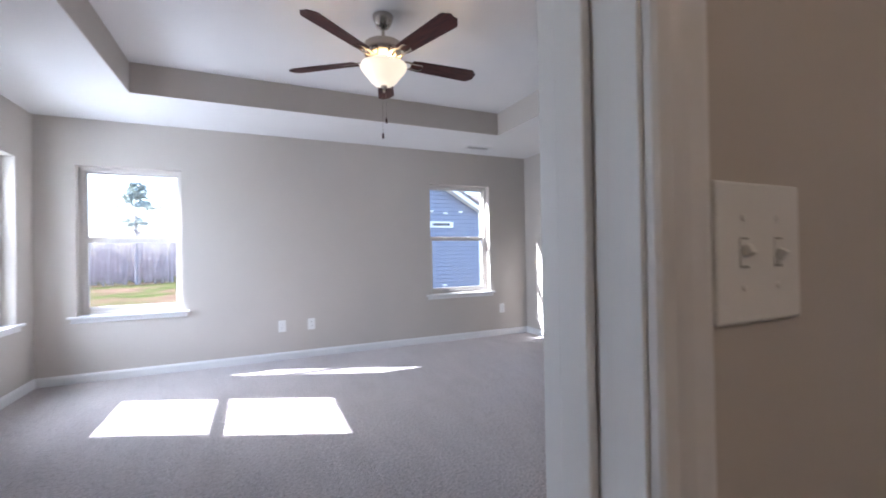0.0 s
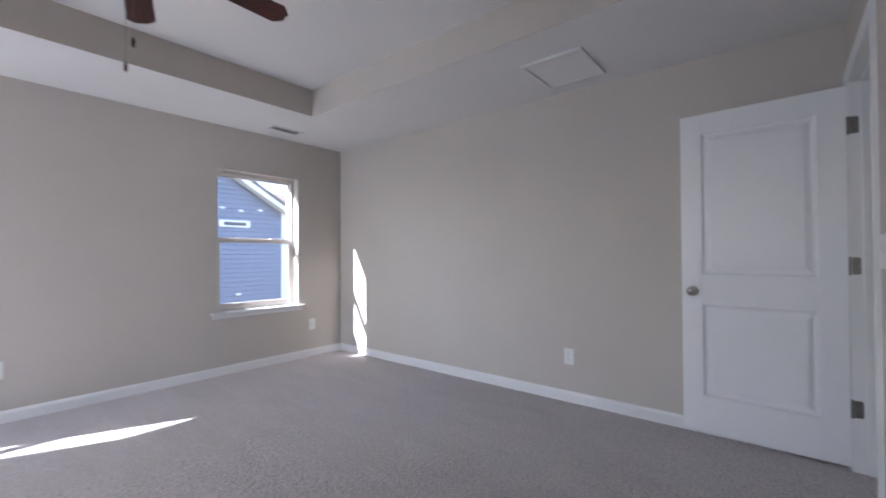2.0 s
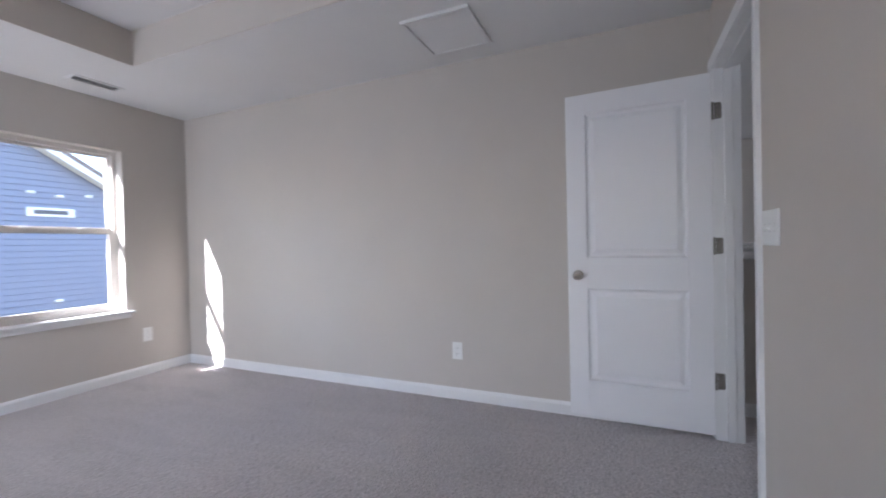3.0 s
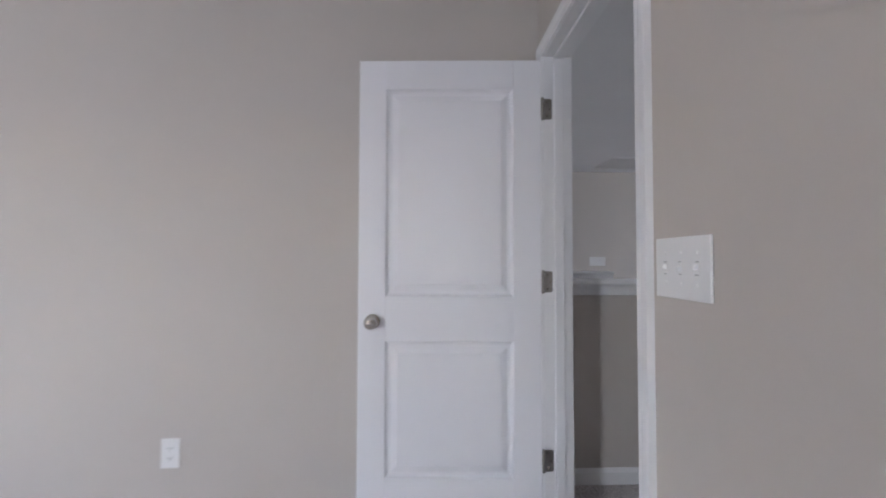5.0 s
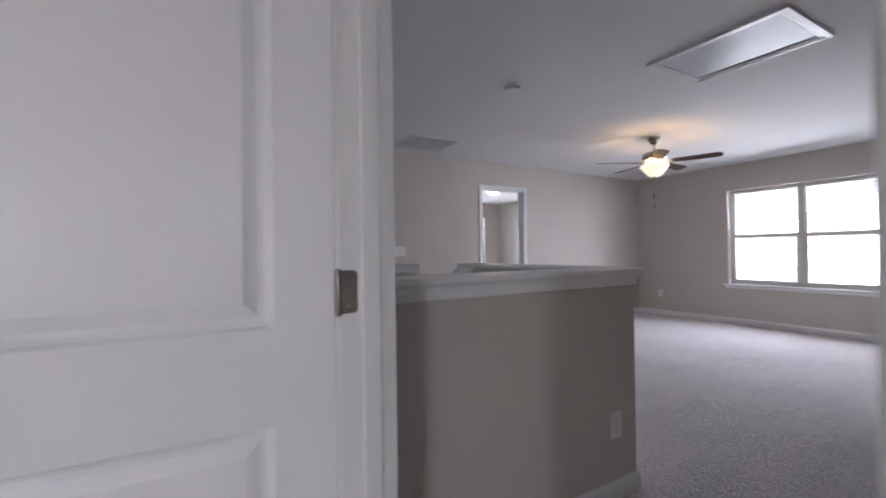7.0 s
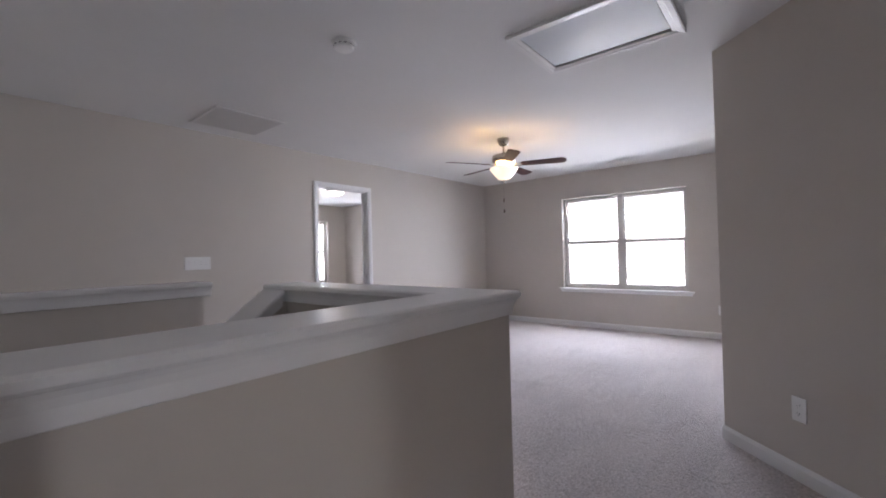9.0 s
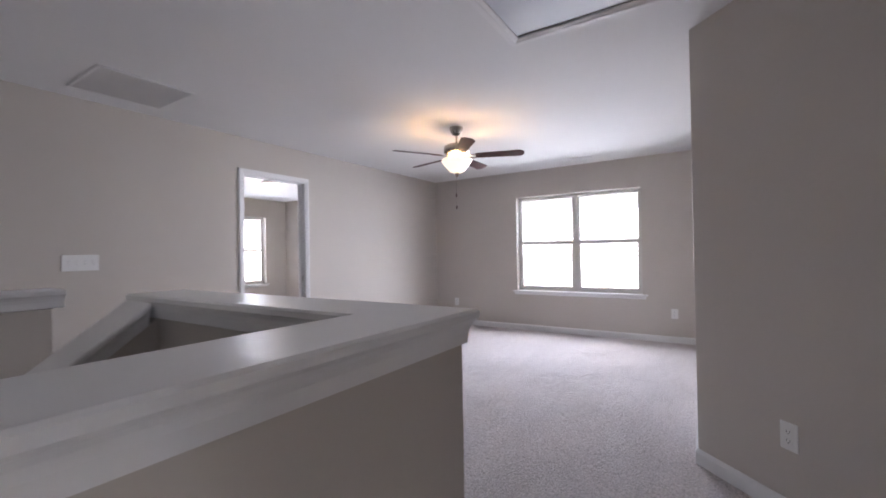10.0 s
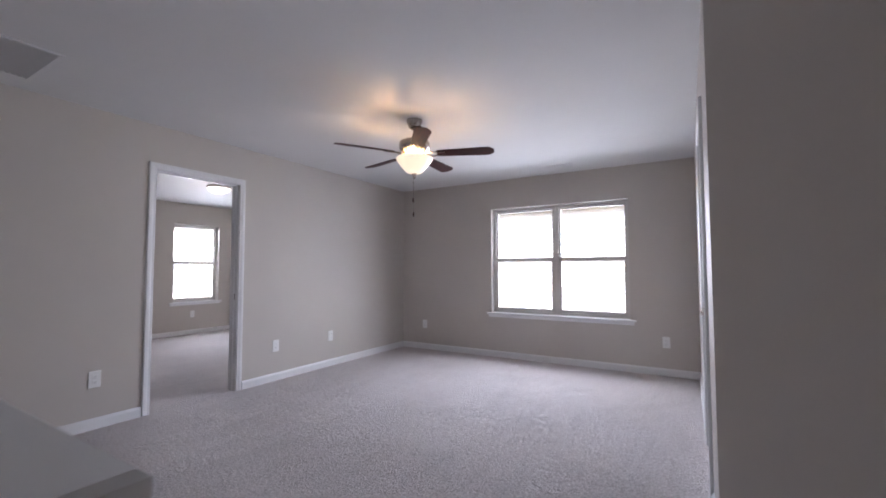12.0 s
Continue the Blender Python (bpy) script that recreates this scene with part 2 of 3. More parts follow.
def panel(bm, a0, a1, b0, b1, z0, z1, holes, flip):
    """One closed slab a0..a1 long, b0..b1 thick, z0..z1 high, with openings (a, a, z, z) cut through it; flip swaps x and y."""
    us = sorted({a0, a1, *(h[0] for h in holes), *(h[1] for h in holes)})
    zs = sorted({z0, z1, *(min(max(k, z0), z1) for h in holes for k in h[2:])})
    spots = {}

    def at(i, j, b):
        if (i, j, b) not in spots:
            spots[i, j, b] = bm.verts.new((b, us[i], zs[j]) if flip else (us[i], b, zs[j]))
        return spots[i, j, b]

    def solid(i, j):
        if not (0 <= i < len(us) - 1 and 0 <= j < len(zs) - 1):
            return False
        u, z = (us[i] + us[i + 1]) / 2, (zs[j] + zs[j + 1]) / 2
        return not any(h[0] < u < h[1] and h[2] < z < h[3] for h in holes)

    for i in range(len(us) - 1):
        for j in range(len(zs) - 1):
            if not solid(i, j):
                continue
            for b in (b0, b1):
                bm.faces.new((at(i, j, b), at(i + 1, j, b), at(i + 1, j + 1, b), at(i, j + 1, b)))
            for (di, dj), (p, q) in (((-1, 0), ((i, j), (i, j + 1))), ((1, 0), ((i + 1, j), (i + 1, j + 1))),
                                     ((0, -1), ((i, j), (i + 1, j))), ((0, 1), ((i, j + 1), (i + 1, j + 1)))):
                if not solid(i + di, j + dj):
                    bm.faces.new((at(*p, b0), at(*q, b0), at(*q, b1), at(*p, b1)))


def wall_x(name, x0, x1, y0, y1, z0, z1, holes=(), label="greige painted drywall wall"):
    bm = bmesh.new()
    panel(bm, x0, x1, y0, y1, z0, z1, holes, False)
    return setting(part(name, bm, WALL), label, "wall")


def wall_y(name, y0, y1, x0, x1, z0, z1, holes=(), label="greige painted drywall wall"):
    bm = bmesh.new()
    panel(bm, y0, y1, x0, x1, z0, z1, holes, True)
    return setting(part(name, bm, WALL), label, "wall")


def sweep(bm, path, profile, closed=True, caps=True):
    """Run a cross-section of (outward, up) points along a plan path with mitred corners; outward is to the path's left."""
    pts = [Vector(p) for p in path]
    rows = []
    for i, p in enumerate(pts):
        dirs = []
        if i > 0:
            dirs.append((pts[i] - pts[i - 1]).normalized())
        if i < len(pts) - 1:
            dirs.append((pts[i + 1] - pts[i]).normalized())
        n = [Vector((-d.y, d.x)) for d in dirs]
        side = n[0] if len(n) == 1 else (n[0] + n[1]) / (1 + n[0].dot(n[1]))
        rows.append([bm.verts.new((p.x + side.x * o, p.y + side.y * o, z)) for o, z in profile])
    k = len(profile)
    for a, b in zip(rows, rows[1:]):
        for i in range(k if closed else k - 1):
            j = (i + 1) % k
            bm.faces.new((a[i], a[j], b[j], b[i]))
    if caps and closed:
        bm.faces.new(rows[0])
        bm.faces.new(rows[-1][::-1])


BASE = [(0, 0), (0.014, 0), (0.014, 0.062), (0.011, 0.070), (0.006, 0.080), (0.004, 0.083), (0, 0.083)]


def baseboard(*path):
    bm = bmesh.new()
    sweep(bm, path, BASE)
    return setting(part("baseboard", bm, TRIM), "white painted wooden baseboard along the wall", "baseboard")


CASING = [(0.0, 0.0), (0.0, 0.009), (0.004, 0.012), (0.018, 0.012), (0.024, 0.0145), (0.031, 0.0165), (0.047, 0.0175), (0.054, 0.016), (0.057, 0.0)]


def casing(name, a0, a1, top, m, parent=None):
    """A mitred door casing round the opening a0..a1 in the plane y = 0 that faces +y, moved by m."""
    bm = bmesh.new()
    rows = []
    for o, t in CASING:
        rows.append([bm.verts.new(q) for q in ((a0 - o, t, 0), (a0 - o, t, top + o), (a1 + o, t, top + o), (a1 + o, t, 0))])
    for a, b in zip(rows, rows[1:]):
        for i in range(3):
            bm.faces.new((a[i], a[i + 1], b[i + 1], b[i]))
    for i in (0, 3):
        bm.faces.new([r[i] for r in rows])
    ob = part(name, bm, TRIM, parent, move=m)
    if not parent:
        setting(ob, "white painted moulded door casing", "trim")
    return ob


def jamb(a0, a1, top, y0, y1, m, stop=(-0.085, -0.045)):
    """The lining of a door opening with its stop strips; a0..a1 is the clear opening."""
    t = 0.018
    ob = boxes("door_jamb", TRIM, None, (a0 - t, a0, y0, y1, 0, top + t), (a1, a1 + t, y0, y1, 0, top + t), (a0, a1, y0, y1, top, top + t), move=m)
    setting(ob, "white painted door jamb with stop strips", "trim")
    boxes("door_stop", TRIM, ob, (a0, a0 + 0.011, stop[0], stop[1], 0, top - 0.011), (a1 - 0.011, a1, stop[0], stop[1], 0, top - 0.011),
          (a0, a1, stop[0], stop[1], top - 0.011, top), bevel=0.002)
    return ob


# ---- the shell ----
floor = boxes("floor", CARPET, None,
              (WEST - 0.1, 0.06, -2.6, NORTH + 0.1, -0.25, 0), (0.06, 0.45, -1.5, 0, -0.25, 0), (-1.3, 0.06, -3.6, -2.6, -0.25, 0),
              (0.06, 0.45, -1.56, -1.5, -0.25, 0), (0.06, XF + 0.1, YS - 0.1, -1.56, -0.25, 0), (-0.3, 0.06, YS - 0.1, -3.6, -0.25, 0),
              (2.33, XF + 0.1, -1.56, 0, -0.25, 0))
setting(floor, "beige cut-pile carpet over the whole upper floor", "carpet")

W1 = (-4.936, -4.107, 0.60, 1.992)
W2 = (-1.440, -0.580, 0.60, 2.000)
WW = (3.345, 4.19, 0.60, 1.985)
WX = (0.340, 0.880, 1.30, 1.90)
LW = (0.640, 2.412, 0.60, 2.040)
FW = (-6.29, -5.44, 0.60, 2.05)
wall_x("wall_north", WEST, 0, NORTH, NORTH + 0.16, 0, HC, [W1, W2], "greige painted drywall wall with two windows")
wall_y("wall_west", -2.6, NORTH + 0.16, WEST - 0.16, WEST, 0, HC, [WX, WW], "greige painted drywall wall with two windows")
wall_y("wall_east", 0, NORTH + 0.16, 0, 0.16, 0, HC)
wall_x("wall_south", WEST, 0.16, -WT, 0, 0, HC, [(BATH_W - 0.018, BATH_E + 0.018, 0, DOOR_T + 0.018), (DOOR_W - 0.018, DOOR_E + 0.018, 0, DOOR_T + 0.018)],
       "greige painted drywall wall with two doorways")
wall_x("wall_loft_north", 0.16, XF, -WT, 0, -2.8, HL)
wall_y("wall_loft_east", YS, -WT, XE, XE + WT, 0, HL, [(-4.005, -3.213, 0, DOOR_T + 0.018)], "greige painted drywall wall with a doorway")
wall_x("wall_loft_south", -0.3, XF + 0.16, YS - 0.16, YS, 0, HL, [LW], "greige painted drywall wall with a wide window")
wall_y("wall_far_room_east", YS, 0, XF, XF + 0.16, 0, HL, [FW], "greige painted drywall wall with a window")
wall_y("wall_loft_west", YS, -3.47, -0.05 - WT, -0.05, 0, HL, [(-4.86, -4.06, 0, DOOR_T + 0.018)], "greige painted drywall wall with a doorway")
wall_y("wall_hall_west", -2.42, -WT, -1.15 - WT, -1.15, 0, HL)
wall_x("wall_bath_south", WEST, -1.15 - WT, -2.6 - WT, -2.6, 0, HC)
bm = bmesh.new()
sweep(bm, [(-0.05, -3.47), (-1.15, -2.37)], [(0, 0), (0, HL), (WT, HL), (WT, 0)])
setting(part("wall_hall_diagonal", bm, WALL), "greige painted drywall wall set at an angle", "wall")

TX0, TX1, TY0, TY1 = -4.325, -0.970, 0.88, 3.595
ceiling = boxes("ceiling", CEIL, None, (WEST - 0.16, TX0, 0, NORTH + 0.16, HC, 2.9), (TX1, 0.16, 0, NORTH + 0.16, HC, 2.9),
                (TX0, TX1, 0, TY0, HC, 2.9), (TX0, TX1, TY1, NORTH + 0.16, HC, 2.9), (TX0, TX1, TY0, TY1, TRAY, 2.9),
                (WEST - 0.16, -1.2, -2.72, 0, HC, 2.9))
setting(ceiling, "flat white ceiling with a recessed tray", "ceiling")
for side in ((TX0, TX0 + 0.006, TY0, TY1), (TX1 - 0.006, TX1, TY0, TY1), (TX0 + 0.006, TX1 - 0.006, TY0, TY0 + 0.006), (TX0 + 0.006, TX1 - 0.006, TY1 - 0.006, TY1)):
    setting(boxes("tray_side", WALL, None, (*side, HC + 0.0005, TRAY)), "greige painted upright side of the ceiling tray", "trim")
loft_ceiling = boxes("ceiling_loft", CEIL, None, (-1.2, XF + 0.16, YS - 0.16, 0, HL, 2.9))
setting(loft_ceiling, "flat white ceiling over hall and loft", "ceiling")

# baseboards; the room is to the left of each path
baseboard((0, 0), (0, NORTH), (WEST, NORTH), (WEST, 0), (BATH_W - 0.062, 0))
baseboard((BATH_E + 0.062, 0), (DOOR_W - 0.062, 0))
baseboard((-1.15, -WT), (-1.15, -2.37), (-0.05, -3.47), (-0.05, -3.98))
baseboard((-0.05, -4.94), (-0.05, YS), (XE, YS), (XE, -4.055))
baseboard((XE, -3.165), (XE, -WT), (2.40, -WT))
baseboard((XF, YS), (XF, -WT))
baseboard((XE + WT, YS), (XF, YS))

# ---- doors and their trim ----
jamb(DOOR_W, DOOR_E, DOOR_T, -WT - 0.001, 0.001, pose(0, 0, 0))
casing("door_casing", DOOR_W - 0.005, DOOR_E + 0.005, DOOR_T + 0.005, pose(0, 0, 0))
casing("door_casing", -DOOR_E - 0.005, -DOOR_W + 0.005, DOOR_T + 0.005, pose(0, -WT, 0, 0, 0, 180))
jamb(BATH_W, BATH_E, DOOR_T, -WT - 0.001, 0.001, pose(0, 0, 0), stop=(-0.070, -0.034))
casing("door_casing", BATH_W - 0.005, BATH_E + 0.005, DOOR_T + 0.005, pose(0, 0, 0))
casing("door_casing", -BATH_E - 0.005, -BATH_W + 0.005, DOOR_T + 0.005, pose(0, -WT, 0, 0, 0, 180))
# loft east doorway
jamb(-3.987, -3.231, DOOR_T, -WT - 0.001, 0.001, pose(XE, 0, 0, 0, 0, 90))
casing("door_casing", -3.987 - 0.005, -3.231 + 0.005, DOOR_T + 0.005, pose(XE, 0, 0, 0, 0, 90))
casing("door_casing", 3.231 - 0.005, 3.987 + 0.005, DOOR_T + 0.005, pose(XE + WT, 0, 0, 0, 0, -90))
jamb(4.078, 4.842, DOOR_T, -WT - 0.001, 0.001, pose(-0.05, 0, 0, 0, 0, -90))
casing("door_casing", 4.078 - 0.005, 4.842 + 0.005, DOOR_T + 0.005, pose(-0.05, 0, 0, 0, 0, -90))


def panel_ring(bm, a0, a1, z0, z1, y, side):
    """A moulded, slightly raised panel in the rectangle, in a face at y that looks to side (+1 or -1)."""
    steps = [(0.0, 0.0), (0.007, 0.0095), (0.015, 0.0140), (0.026, 0.0140), (0.052, 0.0040)]
    loops = []
    for o, d in steps:
        yy = y - side * d
        loops.append([bm.verts.new(q) for q in ((a0 + o, yy, z0 + o), (a1 - o, yy, z0 + o), (a1 - o, yy, z1 - o), (a0 + o, yy, z1 - o))])
    for a, b in zip(loops, loops[1:]):
        for i in range(4):
            j = (i + 1) % 4
            bm.faces.new((a[i], a[j], b[j], b[i]))
    bm.faces.new(loops[-1])


def door_leaf(name, label, m, width=0.762, height=2.03):
    """A two-panel moulded door; hinge edge at x = 0, leaf along +x, faces at y = 0 and y = -0.035."""
    door = holder(name, label, "door", kind="structure", m=m)
    t, st = 0.035, 0.118
    rails = [(0.0, 0.235), (0.815, 1.005), (height - 0.125, height)]
    boxes("stile", DOORP, door, (0.0, st, -t, 0, 0.012, height), bevel=0.0015)
    boxes("stile", DOORP, door, (width - st, width, -t, 0, 0.012, height), bevel=0.0015)
    for z0, z1 in rails:
        boxes("rail", DOORP, door, (st, width - st, -t + 0.0004, -0.0004, max(z0, 0.012), z1))
    for z0, z1 in ((0.235, 0.815), (1.005, height - 0.125)):
        bm = bmesh.new()
        panel_ring(bm, st, width - st, z0, z1, -0.0004, 1)
        panel_ring(bm, st, width - st, z0, z1, -t + 0.0004, -1)
        part("panel", bm, DOORP, door)
    for side, y in ((1, 0.0), (-1, -t)):
        bm = bmesh.new()
        prof = [(0.0, 0.0), (0.031, 0.0), (0.032, 0.003), (0.028, 0.007), (0.012, 0.009), (0.011, 0.024), (0.016, 0.030),
                (0.026, 0.038), (0.0285, 0.047), (0.027, 0.056), (0.020, 0.063), (0.010, 0.0655), (0.0, 0.066)]
        lathe(bm, prof, 32)
        part("door_knob", bm, KNOB, door, "round satin nickel door knob", smooth=True,
             move=pose(width - 0.064, y, 0.898, -90 * side, 0, 0))
    boxes("latch_plate", HINGE, door, (width - 0.0005, width + 0.0012, -0.030, -0.005, 0.870, 0.926))
    return door


def hinge(z, x, y, turn):
    """A butt hinge seen open: its jamb leaf with rounded corners, the knuckle and screws."""
    h = holder("door_hinge", "satin nickel butt hinge on the open white door", "hinge", "door hinges", m=pose(x, y, z, 0, 0, turn))
    bm = bmesh.new()
    box(bm, -0.0015, 0.0012, -0.034, 0.0, -0.045, 0.045)
    bmesh.ops.bevel(bm, geom=[e for e in bm.edges if abs(e.verts[0].co.x - e.verts[1].co.x) > 0.001 and e.verts[0].co.y < -0.03],
                    offset=0.010, segments=4, affect="EDGES", profile=0.5)
    part("plate", bm, HINGE, h)
    bm = bmesh.new()
    lathe(bm, [(0.0, -0.050), (0.005, -0.049), (0.0063, -0.046), (0.0063, 0.046), (0.005, 0.049), (0.0, 0.050)], 16, -0.004, 0.008)
    part("knuckle", bm, HINGE, h, smooth=True)
    for zz, yy in ((-0.030, -0.012), (0.0, -0.024), (0.030, -0.012)):
        bm = bmesh.new()
        lathe(bm, [(0.0, 0.0012), (0.003, 0.001), (0.0042, 0.0)], 12)
        part("screw", bm, NICKEL, h, move=pose(-0.0015, yy, zz, 0, -90, 0))
    return h


# the open bedroom door: swung back towards the east wall
door_leaf("door_1", "white two-panel bedroom door standing wide open", pose(-0.072, 0.012, 0.012, 0, 0, 87.0), 0.785, 2.03)
for z in (0.330, 1.082, 1.826):
    hinge(z, DOOR_E, -0.002, 0)
# the closed door in the loft's west wall
door_leaf("door_2", "closed white two-panel interior door", pose(-0.05 - 0.045, -4.080, 0.012, 0, 0, -90), 0.760, 2.03)

# strike plate on the loft doorway
strike = boxes("strike_plate", HINGE, None, (XE + 0.035, XE + 0.075, -3.9870, -3.9855, 0.90, 0.96))
tagged(strike, "small nickel strike plate on the white jamb", "strike plate")


def window(name, width, z0, z1, m, label, units=1):
    """A single-hung vinyl window. Local x along the wall, y out of the room from the wall's face, opening -w/2..w/2."""
    w = holder(name, label, "window", kind="structure", m=m)
    d0, d1, f = 0.088, 0.158, 0.034
    uw = width / units
    hm = (z0 + z1) / 2 + 0.005
    for u in range(units):
        a, b = -width / 2 + u * uw + 0.0005, -width / 2 + (u + 1) * uw - 0.0005
        fr = boxes("window_frame", VINYL, w, (a, a + f, d0, d1, z0, z1), (b - f, b, d0, d1, z0, z1),
                   (a + f, b - f, d0, d1, z0, z0 + f), (a + f, b - f, d0, d1, z1 - f, z1), bevel=0.002)
        s = 0.030
        a, b = a + f, b - f
        # upper sash sits outside, lower sash inside
        boxes("upper_sash", VINYL, w, (a, a + s * 0.7, d1 - 0.036, d1 - 0.008, hm - 0.012, z1 - f), (b - s * 0.7, b, d1 - 0.036, d1 - 0.008, hm - 0.012, z1 - f),
              (a + s * 0.7, b - s * 0.7, d1 - 0.0355, d1 - 0.0085, z1 - f - s * 0.7, z1 - f), (a + s * 0.7, b - s * 0.7, d1 - 0.0355, d1 - 0.0085, hm - 0.012, hm + 0.030), bevel=0.0015)
        boxes("lower_sash", VINYL, w, (a, a + s, d0 + 0.006, d0 + 0.034, z0 + f + 0.0005, hm + 0.016), (b - s, b, d0 + 0.006, d0 + 0.034, z0 + f + 0.0005, hm + 0.016),
              (a + s, b - s, d0 + 0.0065, d0 + 0.0335, z0 + f, z0 + f + 0.040), (a + s, b - s, d0 + 0.0065, d0 + 0.0335, hm - 0.024, hm + 0.016), bevel=0.0015)
        up = boxes("pane", GLASS, w, (a + 0.01, b - 0.01, d1 - 0.024, d1 - 0.020, hm, z1 - f - 0.01))
        lo = boxes("pane", GLASS, w, (a + 0.01, b - 0.01, d0 + 0.018, d0 + 0.022, z0 + f + 0.02, hm))
        up.visible_shadow = lo.visible_shadow = False
        for k in (0.27, 0.73):
            boxes("sash_lock", PLAST, w, (a + (b - a) * k - 0.022, a + (b - a) * k + 0.022, d0 + 0.004, d0 + 0.030, hm + 0.018, hm + 0.030), bevel=0.004)
    h = width / 2
    bm = bmesh.new()
    box(bm, -h + 0.0005, h - 0.0005, -0.002, d0, z0 - 0.0, z0 + 0.004)
    box(bm, -h - 0.062, h + 0.062, -0.040, -0.001, z0 - 0.018, z0 + 0.004, bevel=0.005)
    part("window_sill", bm, TRIM, w, "white painted window stool")
    bm = bmesh.new()
    box(bm, -h - 0.040, h + 0.040, -0.014, -0.001, z0 - 0.058, z0 - 0.018, bevel=0.003)
    box(bm, -h - 0.040, h + 0.040, -0.018, -0.001, z0 - 0.030, z0 - 0.018, bevel=0.003)
    part("apron", bm, TRIM, w)
    return w


window("window_1", W1[1] - W1[0], W1[2], W1[3], pose((W1[0] + W1[1]) / 2, NORTH, 0), "almond single-hung window with a white sill, lawn and woods beyond")
window("window_2", W2[1] - W2[0], W2[2], W2[3], pose((W2[0] + W2[1]) / 2, NORTH, 0), "almond single-hung window with a white sill, blue house beyond")
window("window_3", WW[1] - WW[0], WW[2], WW[3], pose(WEST, (WW[0] + WW[1]) / 2, 0, 0, 0, 90), "almond single-hung window letting the low sun in")
window("window_6", WX[1] - WX[0], WX[2], WX[3], pose(WEST, (WX[0] + WX[1]) / 2, 0, 0, 0, 90), "almond single-hung window mirrored in the open door")
window("window_4", LW[1] - LW[0], LW[2], LW[3], pose((LW[0] + LW[1]) / 2, YS, 0, 0, 0, 180), "twin single-hung window, bright white daylight outside", units=2)
window("window_5", FW[1] - FW[0], FW[2], FW[3], pose(XF, (FW[0] + FW[1]) / 2, 0, 0, 0, -90), "single-hung window in the room beyond the doorway")

# ---- stair guard and stairwell ----
CAPZ, GX, GY = 1.072, 0.431, -1.497
HW = 0.074
RX = 1.585                                       # the inner raked wall
CAP = [(-0.105, CAPZ - 0.006), (-0.105, CAPZ - 0.020), (-0.100, CAPZ - 0.026), (-0.096, CAPZ - 0.028), (-0.090, CAPZ - 0.038), (-0.086, CAPZ - 0.052),
       (-0.084, CAPZ - 0.078), (-0.074, CAPZ - 0.082), (0.074, CAPZ - 0.082), (0.084, CAPZ - 0.078), (0.086, CAPZ - 0.052), (0.090, CAPZ - 0.038),
       (0.096, CAPZ - 0.028), (0.100, CAPZ - 0.026), (0.105, CAPZ - 0.020), (0.105, CAPZ - 0.006), (0.099, CAPZ), (-0.099, CAPZ)]
BODY = [(-HW, -2.8), (-HW, CAPZ - 0.081), (HW, CAPZ - 0.081), (HW, -2.8)]
guard = holder("stair_guard", "greige half wall with a white wooden cap round the stairwell", "half wall", kind="structure")
bm = bmesh.new()
sweep(bm, [(GX, -WT), (GX, GY), (RX + HW, GY)], BODY)
part("half_wall", bm, WALL, guard)
bm = bmesh.new()
sweep(bm, [(GX, -WT), (GX, GY), (RX + 0.105, GY)], CAP)
part("cap", bm, TRIM, guard, "white painted wooden cap with a moulded edge")
# raked wall going down beside the stairs
SLOPE = 0.75
for prof, name in ((CAP, "raked_cap"), (BODY, "raked_wall")):
    bm = bmesh.new()
    y0 = GY + (0.105 if name == "raked_cap" else HW)
    rows = []
    for y in (y0, -WT):
        dz = -SLOPE * (y - (GY + HW))
        rows.append([bm.verts.new((RX + o, y, z + (dz if z > -2 else 0))) for o, z in prof])
    k = len(prof)
    for i in range(k):
        bm.faces.new((rows[0][i], rows[0][(i + 1) % k], rows[1][(i + 1) % k], rows[1][i]))
    bm.faces.new(rows[0])
    bm.faces.new(rows[1])
    part(name, bm, TRIM if name == "raked_cap" else WALL, guard)
OX = 2.36
outer = holder("stair_guard", "greige half wall with a white cap on the far side of the stairs", "half wall", kind="structure")
bm = bmesh.new()
sweep(bm, [(OX, -WT), (OX, GY + 0.165)], BODY)
part("half_wall", bm, WALL, outer)
bm = bmesh.new()
sweep(bm, [(OX, -WT), (OX, GY + 0.125)], CAP)
part("cap", bm, TRIM, outer, "white painted wooden cap with a moulded edge")
stairs = holder("staircase", "carpeted stairs going down between half walls", "stairs", kind="structure")
for i in range(6):
    y0 = -1.46 + i * 0.225
    boxes("step", CARPET, stairs, (RX + HW, OX - HW, y0, min(y0 + 0.25, -WT - 0.001), -0.185 * (i + 1) - 0.2, -0.185 * (i + 1)), bevel=0.012)
boxes("landing", CARPET, stairs, (GX + HW, RX - HW, -1.435, -WT - 0.001, -2.8, -2.6))
bm = bmesh.new()
box(bm, GX + HW, OX - 0.06, -1.60, -1.565, -2.8, -0.25)
setting(part("wall_stairwell", bm, WALL), "greige wall of the stairwell", "wall")
baseboard((RX + HW, GY - HW), (GX - HW, GY - HW), (GX - HW, -WT))



# ---- electrical plates ----
def rounded_plate(w, h, t=0.006):
    bm = bmesh.new()
    box(bm, -w / 2, w / 2, 0, t, -h / 2, h / 2, bevel=0.0025)
    return bm


